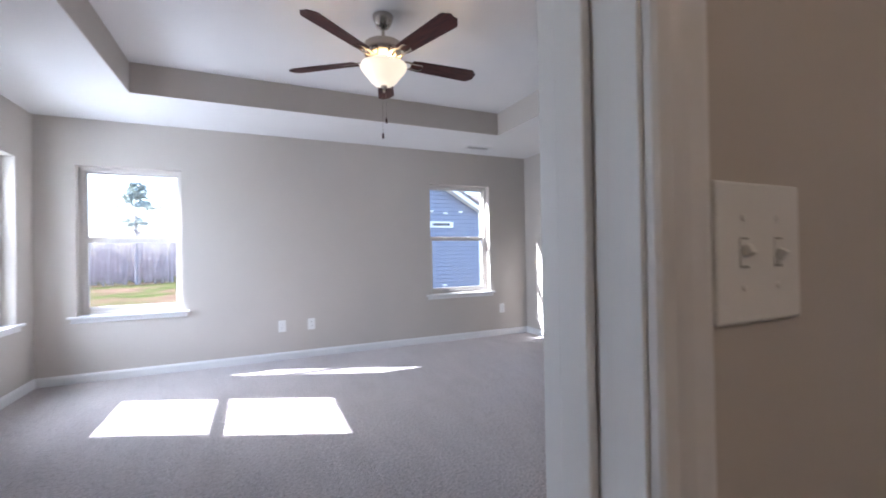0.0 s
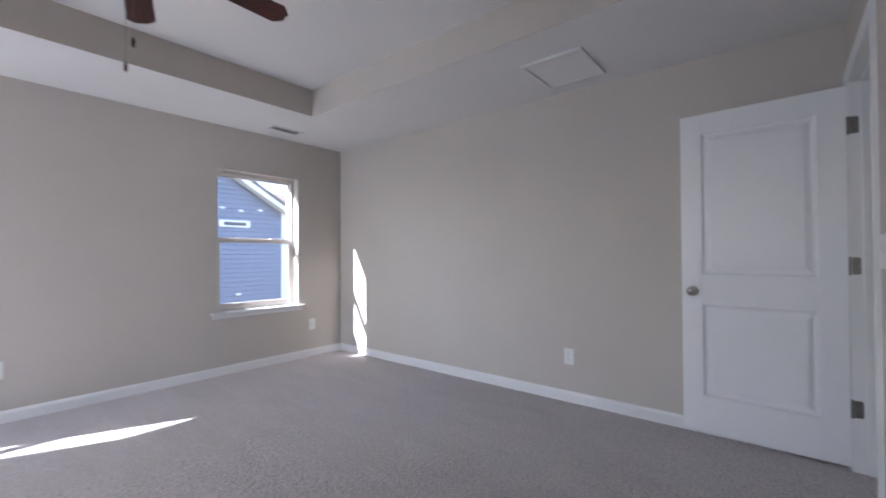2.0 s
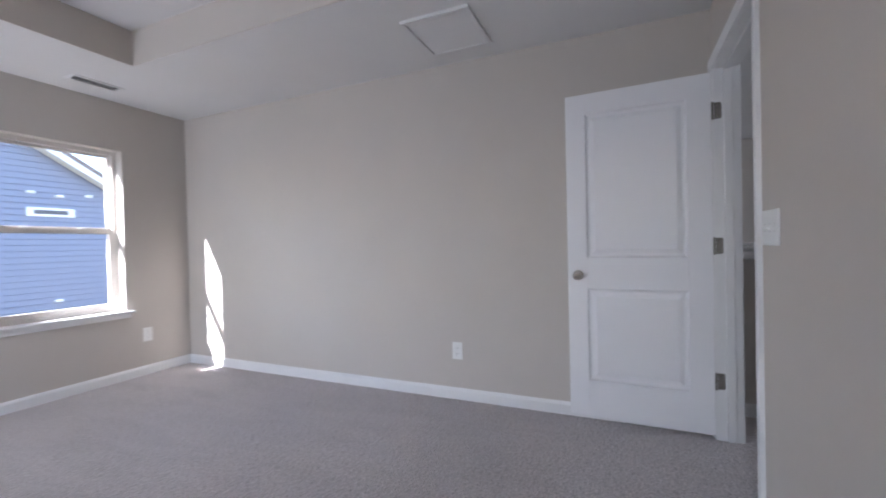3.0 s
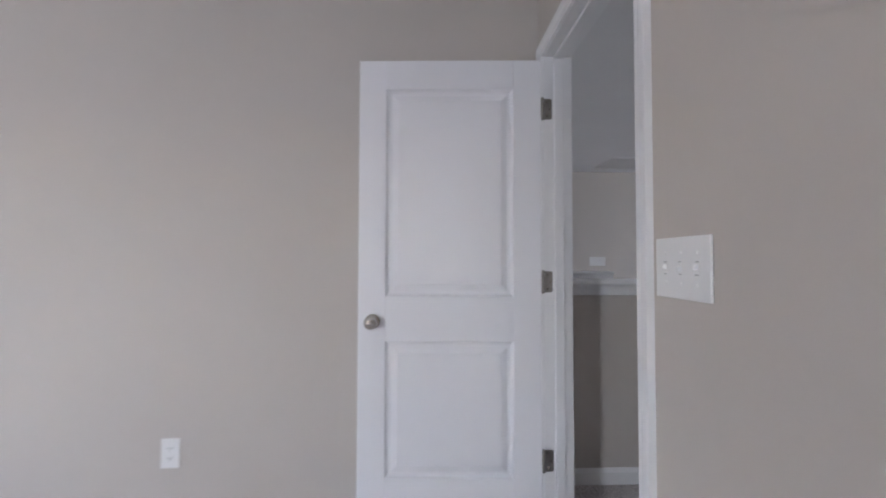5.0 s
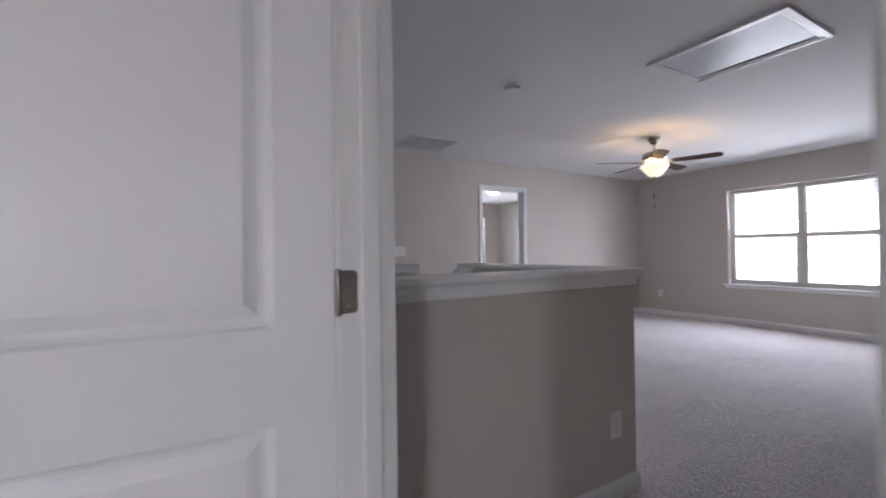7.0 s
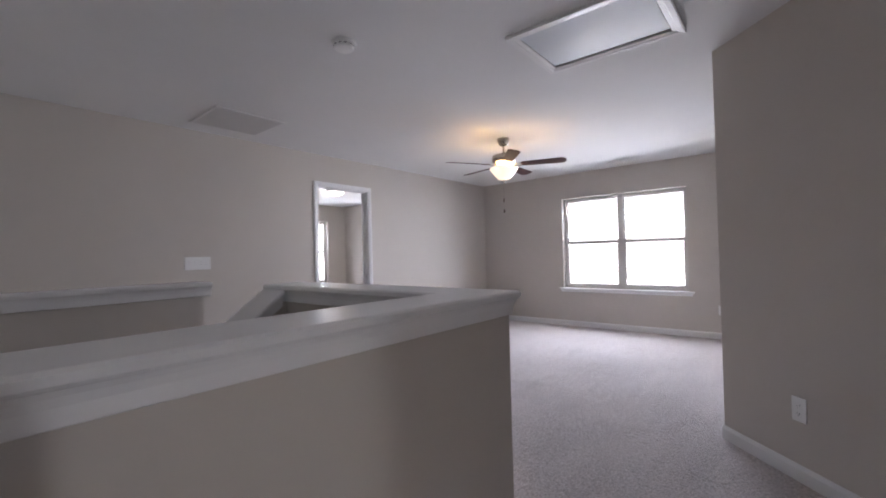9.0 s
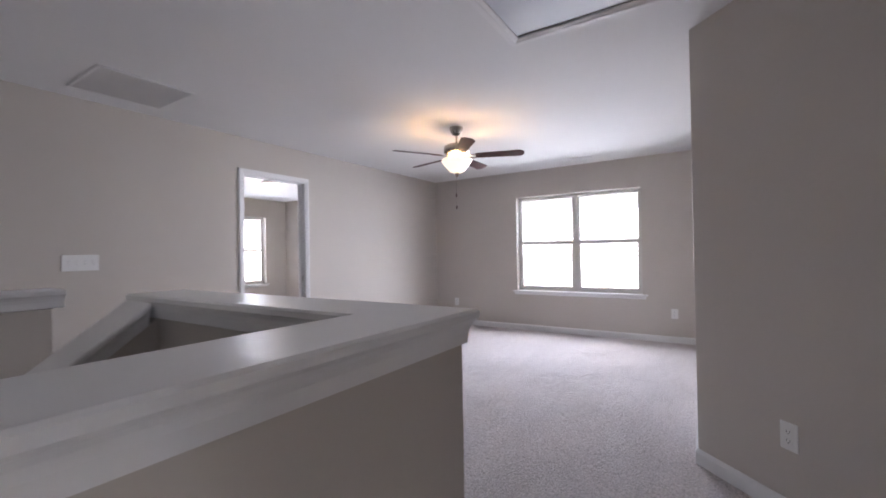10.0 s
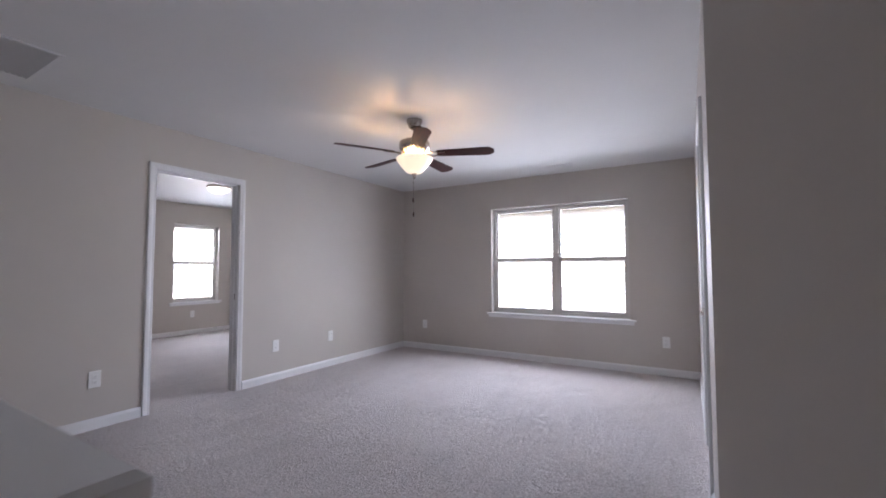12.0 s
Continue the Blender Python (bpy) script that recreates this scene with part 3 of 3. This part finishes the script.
def outlet(m, label="white duplex outlet with a white cover plate low on the wall"):
    """Local y points out of the wall."""
    o = holder("wall_outlet", label, "outlet", "wall outlets", m=m)
    part("cover_plate", rounded_plate(0.078, 0.124), PLAST, o)
    for dz in (0.0205, -0.0205):
        bm = bmesh.new()
        box(bm, -0.017, 0.017, 0.0055, 0.0085, dz - 0.0145, dz + 0.0145, bevel=0.0015)
        sock = part("socket", bm, PLAST, o)
        boxes("slots", SLOT, sock, (-0.0085, -0.006, 0.0084, 0.0088, dz - 0.003, dz + 0.007), (0.006, 0.0085, 0.0084, 0.0088, dz - 0.002, dz + 0.006),
              (-0.002, 0.002, 0.0084, 0.0088, dz - 0.0105, dz - 0.0065))
    return o


def switches(m, ups, label):
    n = len(ups)
    w = 0.072 + 0.051 * (n - 1)
    o = holder("light_switch", label, "light switch", m=m)
    part("cover_plate", rounded_plate(w, 0.122), PLAST, o)
    for i, up in enumerate(ups):
        x = (i - (n - 1) / 2) * 0.050
        boxes("toggle_slot", PLAST, o, (x - 0.0058, x + 0.0058, 0.0058, 0.0068, -0.0125, 0.0125))
        # thin grey strips imitate the shadow lines at the slot's two ends
        for dz in (0.0122, -0.0122):
            boxes("slot_end_shade", SLOT_SHADE, o, (x - 0.0054, x + 0.0054, 0.0066, 0.0071, dz - 0.0009, dz + 0.0009))
        bm = bmesh.new()
        box(bm, -0.0036, 0.0036, 0.0, 0.0085, -0.0046, 0.0046, bevel=0.001)
        part("toggle", bm, PLAST, o, move=pose(x, 0.006, 0, 28 if up else -28, 0, 0))
        for dz in (0.030, -0.030):
            bm = bmesh.new()
            lathe(bm, [(0.0, 0.0012), (0.0022, 0.001), (0.0034, 0.0)], 10)
            part("screw", bm, PLAST, o, move=pose(x, 0.006, dz, -90, 0, 0))
    return o


for x in (-3.190, -2.885, -0.404):
    outlet(pose(x, NORTH, 0.364, 0, 0, 180))
outlet(pose(0, 1.583, 0.352, 0, 0, 90))
for y in (-2.850, -4.450, -5.250):
    outlet(pose(XE, y, 0.372, 0, 0, 90))
for x in (3.520, 0.275):
    outlet(pose(x, YS, 0.372, 0, 0, 0))
outlet(pose(GX - HW, -1.422, 0.340, 0, 0, 90), "white duplex outlet on the half wall")
outlet(pose(-0.407, -3.113, 0.365, 0, 0, -45), "white duplex outlet on the angled wall")
outlet(pose(XF, -5.80, 0.372, 0, 0, 90))
switches(pose(-1.038, 0, 1.156), (True, False, True), "white three-gang toggle switch plate beside the door")
switches(pose(-3.026, -WT, 1.130, 0, 0, 180), (False, True), "white two-gang toggle switch plate beside the doorway")
switches(pose(XE, -1.90, 1.175, 0, 0, 90), (True, False, True, True), "white four-gang switch plate high on the wall")


# ---- ceiling fixtures ----
def ceiling_vent(x, y, z, w, d, turn=0, slats=9, label="white metal ceiling register with slats", back=None, cover=0.38, deep=0.009):
    v = holder("ceiling_vent", label, "vent", m=pose(x, y, z, 0, 0, turn))
    b = 0.022
    bm = bmesh.new()
    for s in ((-w / 2, w / 2, -d / 2, -d / 2 + b), (-w / 2, w / 2, d / 2 - b, d / 2), (-w / 2, -w / 2 + b, -d / 2 + b, d / 2 - b), (w / 2 - b, w / 2, -d / 2 + b, d / 2 - b)):
        box(bm, *s, -deep, 0.0, bevel=0.002)
    part("frame", bm, CEIL, v)
    boxes("backing", back or DUCT, v, (-w / 2 + b, w / 2 - b, -d / 2 + b, d / 2 - b, -0.0015, -0.0005))
    n = slats
    for i in range(n):
        yy = -d / 2 + b + (i + 0.5) * (d - 2 * b) / n
        bm = bmesh.new()
        box(bm, -w / 2 + b, w / 2 - b, -(d - 2 * b) / n * cover, (d - 2 * b) / n * cover, -0.0008, 0.0008)
        part("slat", bm, CEIL, v, move=pose(0, yy, -0.0055, 25, 0, 0))
    return v


ceiling_vent(-0.92, 4.15, HC, 0.33, 0.14, 0, 5)
ceiling_vent(-0.43, 1.425, HC, 0.42, 0.46, 90, 12, "white return air grille in the bedroom ceiling", PALEFILTER, 0.42, 0.018)
ceiling_vent(1.35, -6.43, HL, 0.35, 0.14, 0, 5)
ceiling_vent(3.395, -2.06, HL, 0.58, 0.60, 0, 20, "white return air grille in the loft ceiling", PALEFILTER, 0.47)

hatch = holder("attic_hatch", "attic access hatch with a white moulded frame in the hall ceiling", "attic hatch", m=pose(0.432, -2.735, HL))
bm = bmesh.new()
hw, hd = 0.405, 0.31
FR = [(0.0, 0.0), (0.0, -0.017), (0.010, -0.0175), (0.028, -0.016), (0.036, -0.012), (0.056, -0.010), (0.060, -0.006), (0.060, 0.0)]
loops = []
for o, z in FR:
    loops.append([bm.verts.new(q) for q in ((-hw + o, -hd + o, z), (hw - o, -hd + o, z), (hw - o, hd - o, z), (-hw + o, hd - o, z))])
for a, b in zip(loops, loops[1:]):
    for i in range(4):
        j = (i + 1) % 4
        bm.faces.new((a[i], a[j], b[j], b[i]))
part("frame", bm, TRIM, hatch)
boxes("panel", HATCHP, hatch, (-hw + 0.062, hw - 0.062, -hd + 0.084, hd - 0.062, -0.006, -0.001))
boxes("gap", DUCT, hatch, (-hw + 0.060, hw - 0.060, -hd + 0.060, -hd + 0.084, -0.002, -0.001))

smoke = holder("smoke_detector", "round white smoke detector on the hall ceiling", "smoke detector", m=pose(1.562, -1.84, HL))
bm = bmesh.new()
lathe(bm, [(0.0, 0.0), (0.069, 0.0), (0.070, -0.006), (0.068, -0.012), (0.060, -0.014)], 40)
part("base", bm, PLAST, smoke, smooth=True)
bm = bmesh.new()
lathe(bm, [(0.058, -0.012), (0.058, -0.030), (0.054, -0.038), (0.030, -0.043), (0.0, -0.044)], 40)
part("cover", bm, PLAST, smoke, smooth=True)
for i in range(12):
    boxes("vent_slot", SLOT, smoke, (0.0575, 0.0588, -0.009, 0.009, -0.027, -0.021), move=pose(0, 0, 0, 0, 0, i * 30))

dome = holder("ceiling_light", "lit flush dome light on the ceiling of the next room", "ceiling light", m=pose(6.02, -5.02, HL))
bm = bmesh.new()
lathe(bm, [(0.0, 0.0), (0.165, 0.0), (0.168, -0.015), (0.160, -0.030)], 40)
part("base", bm, NICKEL, dome, smooth=True)
bm = bmesh.new()
lathe(bm, [(0.156, -0.028), (0.150, -0.050), (0.125, -0.078), (0.080, -0.098), (0.030, -0.107), (0.0, -0.108)], 40)
part("shade", bm, DOME, dome, "glowing frosted glass dome", smooth=True)

# unseen fixture, added to account for the warm light behind the first doorway
added_bath_dome = copy_thing(dome, pose(-3.0, -1.45, HC))
tagged(added_bath_dome, "unseen dome light added to warm the room behind the first doorway")

# ---- ceiling fans ----
def blade_mesh():
    """A flat plywood blade with a clipped, notched end; root near x = 0.19, tip at x = 0.66."""
    half = [(0.190, 0.044), (0.240, 0.051), (0.608, 0.063), (0.622, 0.060), (0.648, 0.034), (0.658, 0.024), (0.654, 0.010)]
    line = [(x, y) for x, y in half] + [(x, -y) for x, y in reversed(half)]
    bm = bmesh.new()
    top = [bm.verts.new((x, y, 0.003)) for x, y in line]
    low = [bm.verts.new((x, y, -0.003)) for x, y in line]
    bm.faces.new(top)
    bm.faces.new(low[::-1])
    for i in range(len(line)):
        j = (i + 1) % len(line)
        bm.faces.new((top[i], low[i], low[j], top[j]))
    return bm


def fan(x, y, z, turn, label, chains):
    f = holder("ceiling_fan", label, "ceiling fan", "ceiling fans", m=pose(x, y, z))
    bm = bmesh.new()
    lathe(bm, [(0.0, 0.0), (0.066, 0.0), (0.067, -0.008), (0.062, -0.030), (0.048, -0.062), (0.036, -0.075), (0.020, -0.080), (0.0, -0.080)], 40)
    part("canopy", bm, NICKEL, f, smooth=True)
    bm = bmesh.new()
    lathe(bm, [(0.0, -0.075), (0.011, -0.076), (0.011, -0.150), (0.022, -0.155), (0.022, -0.174), (0.0, -0.175)], 24)
    part("downrod", bm, NICKEL, f, smooth=True)
    bm = bmesh.new()
    lathe(bm, [(0.0, -0.170), (0.045, -0.171), (0.100, -0.176), (0.122, -0.188), (0.126, -0.202), (0.126, -0.244), (0.118, -0.256), (0.100, -0.268),
               (0.088, -0.282), (0.070, -0.292), (0.0, -0.294)], 48)
    part("motor_housing", bm, NICKEL, f, "brushed nickel motor housing", smooth=True)
    bm = bmesh.new()
    lathe(bm, [(0.0, -0.285), (0.050, -0.286), (0.052, -0.296), (0.044, -0.304), (0.0, -0.305)], 40)
    part("switch_housing", bm, NICKEL, f, smooth=True)
    for i in range(5):
        a = turn + 72 * i
        bl = part("blade", blade_mesh(), WOOD, f, "dark reddish-brown wooden blade", move=pose(0, 0, -0.287, 0, 0, a) @ pose(0, 0, 0, -12, 0, 0))
        bm = bmesh.new()
        for s in (-1, 1):
            pts = [(0.085, 0.012), (0.120, 0.030), (0.160, 0.034), (0.200, 0.026), (0.250, 0.030), (0.262, 0.014)]
            for (xa, ya), (xb, yb) in zip(pts, pts[1:]):
                q = [bm.verts.new(v) for v in ((xa, s * ya - 0.007, -0.0035), (xb, s * yb - 0.007, -0.0035), (xb, s * yb + 0.007, -0.0035), (xa, s * ya + 0.007, -0.0035))]
                r = [bm.verts.new((v.co.x, v.co.y, -0.0085)) for v in q]
                bm.faces.new(q)
                bm.faces.new(r[::-1])
                for k in range(4):
                    bm.faces.new((q[k], r[k], r[(k + 1) % 4], q[(k + 1) % 4]))
        part("blade_iron", bm, NICKEL, bl, "scrolled nickel blade bracket")
    # bowl with a rolled open rim
    bm = bmesh.new()
    lathe(bm, [(0.136, -0.318), (0.147, -0.320), (0.151, -0.327), (0.148, -0.337), (0.134, -0.359), (0.108, -0.391), (0.084, -0.420), (0.066, -0.438),
               (0.035, -0.449), (0.0, -0.452)], 56)
    part("light_bowl", bm, BOWL, f, "glowing frosted glass bowl shade", smooth=True)
    bm = bmesh.new()
    lathe(bm, [(0.0, -0.448), (0.020, -0.450), (0.022, -0.460), (0.014, -0.466), (0.010, -0.476), (0.012, -0.484), (0.006, -0.492), (0.0, -0.493)], 24)
    part("finial", bm, NICKEL, f, smooth=True)
    for k, (dx, dy, end) in enumerate(chains):
        bm = bmesh.new()
        lathe(bm, [(0.0, -0.28), (0.0009, -0.28), (0.0009, end), (0.0, end)], 6, dx, dy)
        ch = part("pull_chain", bm, NICKEL, f)
        bm = bmesh.new()
        lathe(bm, [(0.0, end + 0.004), (0.004, end + 0.002), (0.0065, end - 0.008), (0.007, end - 0.026), (0.004, end - 0.036), (0.0, end - 0.037)], 14, dx, dy)
        part("fob", bm, WOOD, ch, "small dark wooden pull fob", smooth=True)
    return f


fan(-2.67, 2.235, TRAY, 0, "nickel ceiling fan with five dark blades and a lit bowl", ((0.012, -0.004, -0.655), (-0.010, 0.004, -0.755)))
fan(1.962, -4.258, HL, 130, "nickel ceiling fan with five dark blades, light on", ((0.002, 0.014, -0.655), (0.012, -0.006, -0.770)))
for name, x, y, z, watts in (("fan_bulb", -2.67, 2.235, TRAY, 0.6), ("fan_bulb", 1.962, -4.258, HL, 1.25)):
    lamp = new(name, bpy.data.lights.new(name, "POINT"))
    lamp.location = (x, y, z - 0.366)
    lamp.data.energy, lamp.data.color, lamp.data.shadow_soft_size = watts, (1.0, 0.62, 0.25), 0.02
# the second bulb belongs to the added, unseen dome and warms the wall there
for place, watts, tone in (((6.02, -5.02, HL - 0.20), 0.8, (1.0, 0.86, 0.70)), ((-3.0, -1.45, HC - 0.20), 1.7, (1.0, 0.72, 0.46))):
    lamp = new("dome_bulb", bpy.data.lights.new("dome_bulb", "POINT"))
    lamp.location = place
    lamp.data.energy, lamp.data.color, lamp.data.shadow_soft_size = watts, tone, 0.08


# ---- outdoors ----
GZ = -3.0
bm = bmesh.new()
axis = [math.copysign(abs(u) ** 2.6 * 900, u) for u in np.linspace(-1, 1, 73)]


def ground_height(x, y):
    rise = min(1.0, max(0.0, (y - 16) / 46))
    return GZ + rise * rise * (3 - 2 * rise) * (0.55 + 0.022 * max(-25, min(25, x + 17))) + 0.10 * math.sin(x * 0.31 + y * 0.17) * rise


rows = [[bm.verts.new((x, y, ground_height(x, y))) for x in axis] for y in axis]
for p, q in zip(rows, rows[1:]):
    for k in range(len(axis) - 1):
        bm.faces.new((p[k], p[k + 1], q[k + 1], q[k]))
setting(part("ground", bm, GROUND), "lawn and bare clay rising gently to the woods", "ground")


def lap_wall(bm, x0, x1, y, z0, z1, side, step=0.125, gable=None):
    """Overlapping siding boards on the plane y, facing side; gable: (eave z, slope, middle x) clips the boards."""
    z = z0
    while z < z1:
        zt = min(z + step, z1)
        a, b = x0, x1
        if gable and zt > gable[0]:
            run = (zt - gable[0]) / gable[1]
            a, b = x0 + run, x1 - run
            if b - a < 0.05:
                break
        v = [bm.verts.new(q) for q in ((a, y + side * 0.022, z + 0.004), (b, y + side * 0.022, z + 0.004), (b, y + side * 0.002, zt), (a, y + side * 0.002, zt))]
        w = [bm.verts.new(q) for q in ((a, y + side * 0.004, z - 0.002), (b, y + side * 0.004, z - 0.002))]
        bm.faces.new(v)
        bm.faces.new((w[0], w[1], v[1], v[0]))
        z = zt


house = holder("house", "blue lap-sided house with white trim and a gable vent", "house", kind="structure")
HX0, HX1, HY, EAVE, PITCH = -1.25, 4.96, 14.5, 2.66, 0.59
mid, peak = (HX0 + HX1) / 2, EAVE + (HX1 - HX0) / 2 * PITCH
bm = bmesh.new()
lap_wall(bm, HX0, HX1, HY, GZ, peak, -1, 0.155, (EAVE, PITCH, mid))
part("wall", bm, SIDING, house)
bm = bmesh.new()
v = [bm.verts.new(q) for q in ((HX0, HY + 0.01, GZ), (HX1, HY + 0.01, GZ), (HX1, HY + 0.01, EAVE), (mid, HY + 0.01, peak), (HX0, HY + 0.01, EAVE))]
w = [bm.verts.new((q.co.x, HY + 9, q.co.z)) for q in v]
bm.faces.new(v)
bm.faces.new(w)
for i in range(5):
    bm.faces.new((v[i], v[(i + 1) % 5], w[(i + 1) % 5], w[i]))
part("body", bm, SIDING, house)
boxes("corner_board", OUTTRIM, house, (HX1 - 0.13, HX1 + 0.02, HY - 0.035, HY + 0.1, GZ, EAVE + 0.02))
for s in (-1, 1):
    bm = bmesh.new()
    xe = mid + s * ((HX1 - HX0) / 2 + 0.30)
    ze = peak - PITCH * ((HX1 - HX0) / 2 + 0.30)
    for y0, y1, t0, t1, name in ((HY - 0.32, HY + 9.3, 0.16, 0.30, "roof"),):
        q = [(mid, peak + t0), (xe, ze + t0), (xe, ze + t1), (mid, peak + t1)]
        a = [bm.verts.new((x, y0, z)) for x, z in q]
        b = [bm.verts.new((x, y1, z)) for x, z in q]
        bm.faces.new(a)
        bm.faces.new(b[::-1])
        for i in range(4):
            bm.faces.new((a[i], b[i], b[(i + 1) % 4], a[(i + 1) % 4]))
    part("roof", bm, SHINGLE, house)
    bm = bmesh.new()
    q = [(mid, peak - 0.02), (xe, ze - 0.02), (xe, ze + 0.155), (mid, peak + 0.155)]
    a = [bm.verts.new((x, HY - 0.34, z)) for x, z in q]
    b = [bm.verts.new((x, HY + 0.02, z)) for x, z in q]
    bm.faces.new(a)
    bm.faces.new(b[::-1])
    for i in range(4):
        bm.faces.new((a[i], b[i], b[(i + 1) % 4], a[(i + 1) % 4]))
    part("rake_board", bm, OUTTRIM, house)
vent = boxes("gable_vent", OUTTRIM, house, (2.66, 3.68, HY - 0.05, HY, 2.10, 2.33))
boxes("louver", DUCT, vent, (2.81, 3.53, HY - 0.054, HY - 0.05, 2.16, 2.27))
for x, z in ((2.75, 2.72), (3.35, 2.66), (4.02, 2.72), (3.27, -0.16)):
    boxes("vent_cap", OUTTRIM, house, (x - 0.09, x + 0.09, HY - 0.09, HY, z - 0.035, z + 0.035), bevel=0.02)

# a paler house behind it and two across the yard
back = holder("house", "distant house with a brown shingle roof", "house", kind="structure")
boxes("wall", CREAM, back, (11, 22, 30, 40, GZ, 3.2))
bm = bmesh.new()
v = [bm.verts.new(q) for q in ((10.6, 29.6, 3.2), (22.4, 29.6, 3.2), (22.4, 40.4, 3.2), (10.6, 40.4, 3.2), (10.6, 35, 6.6), (22.4, 35, 6.6))]
for q in ((0, 1, 5, 4), (2, 3, 4, 5), (0, 4, 3), (1, 2, 5), (0, 3, 2, 1)):
    bm.faces.new([v[i] for i in q])
part("roof", bm, SHINGLE, back)



def pale_house(m, half, sills):
    """A long pale house; its lapped front lies on local y = 0 and looks towards +y."""
    h = holder("house", "pale lap-sided house across the yard, white in the sun", "house", kind="structure", m=m)
    eave, ridge = 3.4, 6.2
    bm = bmesh.new()
    lap_wall(bm, -half, half, 0.0, GZ, eave, 1, 0.16)
    part("wall", bm, CREAM, h)
    boxes("body", CREAM, h, (-half, half, -9, -0.01, GZ, eave))
    bm = bmesh.new()
    v = [bm.verts.new(q) for q in ((-half - 0.4, 0.4, eave), (half + 0.4, 0.4, eave), (half + 0.4, -9.4, eave), (-half - 0.4, -9.4, eave),
                                   (-half - 0.4, -4.5, ridge), (half + 0.4, -4.5, ridge))]
    for q in ((0, 1, 5, 4), (2, 3, 4, 5), (0, 4, 3), (1, 2, 5), (0, 3, 2, 1)):
        bm.faces.new([v[k] for k in q])
    part("roof", bm, SHINGLE, h)
    for x, z in sills:
        wf = boxes("window", OUTTRIM, h, (x - 0.55, x + 0.55, 0.0, 0.05, z, z + 1.5))
        boxes("pane", DARKWIN, wf, (x - 0.45, x + 0.45, 0.045, 0.055, z + 0.1, z + 0.72))
        boxes("pane", DARKWIN, wf, (x - 0.45, x + 0.45, 0.045, 0.055, z + 0.78, z + 1.4))


pale_house(pose(5.0, -17.0, 0), 15.0, ((-8.5, -0.9), (-4.2, -0.9), (0.5, -0.9), (5.5, -0.9)))
pale_house(pose(21.0, -9.0, 0, 0, 0, 90), 11.0, ((-3.0, 0.4), (1.5, 0.4)))


def pine(x, y, height, seed):
    rnd = random.Random(seed)
    t = holder("pine_tree", "tall thin pine with a ragged crown above the woods", "tree", m=pose(x, y, GZ))
    bm = bmesh.new()
    lathe(bm, [(0.17, 0), (0.15, height * 0.3), (0.12, height * 0.65), (0.06, height * 0.97), (0.0, height)], 10)
    for k in range(26):
        h = height * rnd.uniform(0.5, 0.97)
        a, ln = rnd.uniform(0, 6.28), (height - h) * 0.30 + rnd.uniform(0.4, 1.8)
        d = Vector((math.cos(a), math.sin(a), 0.15))
        n = Vector((-d.y, d.x, 0)) * 0.08
        p, q = Vector((0, 0, h)), Vector((0, 0, h)) + d * ln
        f = [bm.verts.new(c) for c in (p - n, p + n, q)]
        g = [bm.verts.new(c + Vector((0, 0, 0.1))) for c in (p - n, p + n)]
        bm.faces.new(f)
        bm.faces.new((g[0], f[2], g[1]))
    part("trunk", bm, BARK, t)
    bm = bmesh.new()
    for k in range(110):
        low, span, reach = rnd.choice(((0.82, 0.17, 1.5), (0.83, 0.15, 1.8), (0.82, 0.14, 1.9), (0.86, 0.12, 1.3), (0.76, 0.05, 3.0), (0.58, 0.08, 1.3)))
        h = height * (low + span * rnd.random())
        a = rnd.uniform(0, 6.28)
        r = reach * rnd.uniform(0.1, 1.0) * min(1.0, (height - h) / height * 7 + 0.25)
        c = Vector((math.cos(a) * r, math.sin(a) * r, h))
        for j in range(9):
            d = Vector((rnd.gauss(0, 1), rnd.gauss(0, 1), rnd.gauss(0, 0.45))).normalized()
            n = d.cross(Vector((rnd.random(), rnd.random(), rnd.random()))).normalized() * 0.17
            o = c + Vector((rnd.gauss(0, 0.25), rnd.gauss(0, 0.25), rnd.gauss(0, 0.12)))
            f = [bm.verts.new(q) for q in (o - n, o + n, o + d * rnd.uniform(0.35, 0.75))]
            bm.faces.new(f)
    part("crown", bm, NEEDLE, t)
    return t


pine(-18.1, 67, 14.3, 3)
rnd = random.Random(11)
verts, faces = [], []


def sliver(*pts):
    k = len(verts)
    verts.extend(pts)
    faces.append(tuple(range(k, k + len(pts))))


for k in range(2300):
    x, y = rnd.uniform(-48, 16), rnd.uniform(66, 102)
    h, r = 6.0 + 1.1 * math.sin(x * 0.5) + 0.7 * math.sin(x * 1.3 + y * 0.2) + 7.0 * rnd.random() ** 2.4, rnd.uniform(0.03, 0.10)
    lean = rnd.gauss(0, 0.4)
    a = rnd.uniform(0, 3.14)
    cx, sy = r * math.cos(a), r * math.sin(a)
    sliver((x - cx, y - sy, GZ), (x + cx, y + sy, GZ), (x + lean, y, GZ + h))
    sliver((x + sy, y - cx, GZ), (x - sy, y + cx, GZ), (x + lean, y, GZ + h))
    for j in range(16):
        z = h * rnd.uniform(0.15, 0.98)
        a, ln, t = rnd.uniform(0, 6.28), rnd.uniform(0.4, 1.7), rnd.uniform(0.012, 0.035)
        px, pz = x + lean * z / h, GZ + z
        qx, qy, qz = px + math.cos(a) * ln, y + math.sin(a) * ln, pz + ln * rnd.uniform(0.2, 1.0)
        sliver((px, y, pz - t), (px, y, pz + t), (qx, qy, qz))
me = bpy.data.meshes.new("far_woods")
me.from_pydata(verts, [], faces)
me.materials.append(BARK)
woods = new("far_woods", me)
tagged(woods, "bare leafless grey-brown woods beyond the lawn", "woods", kind="stuff")
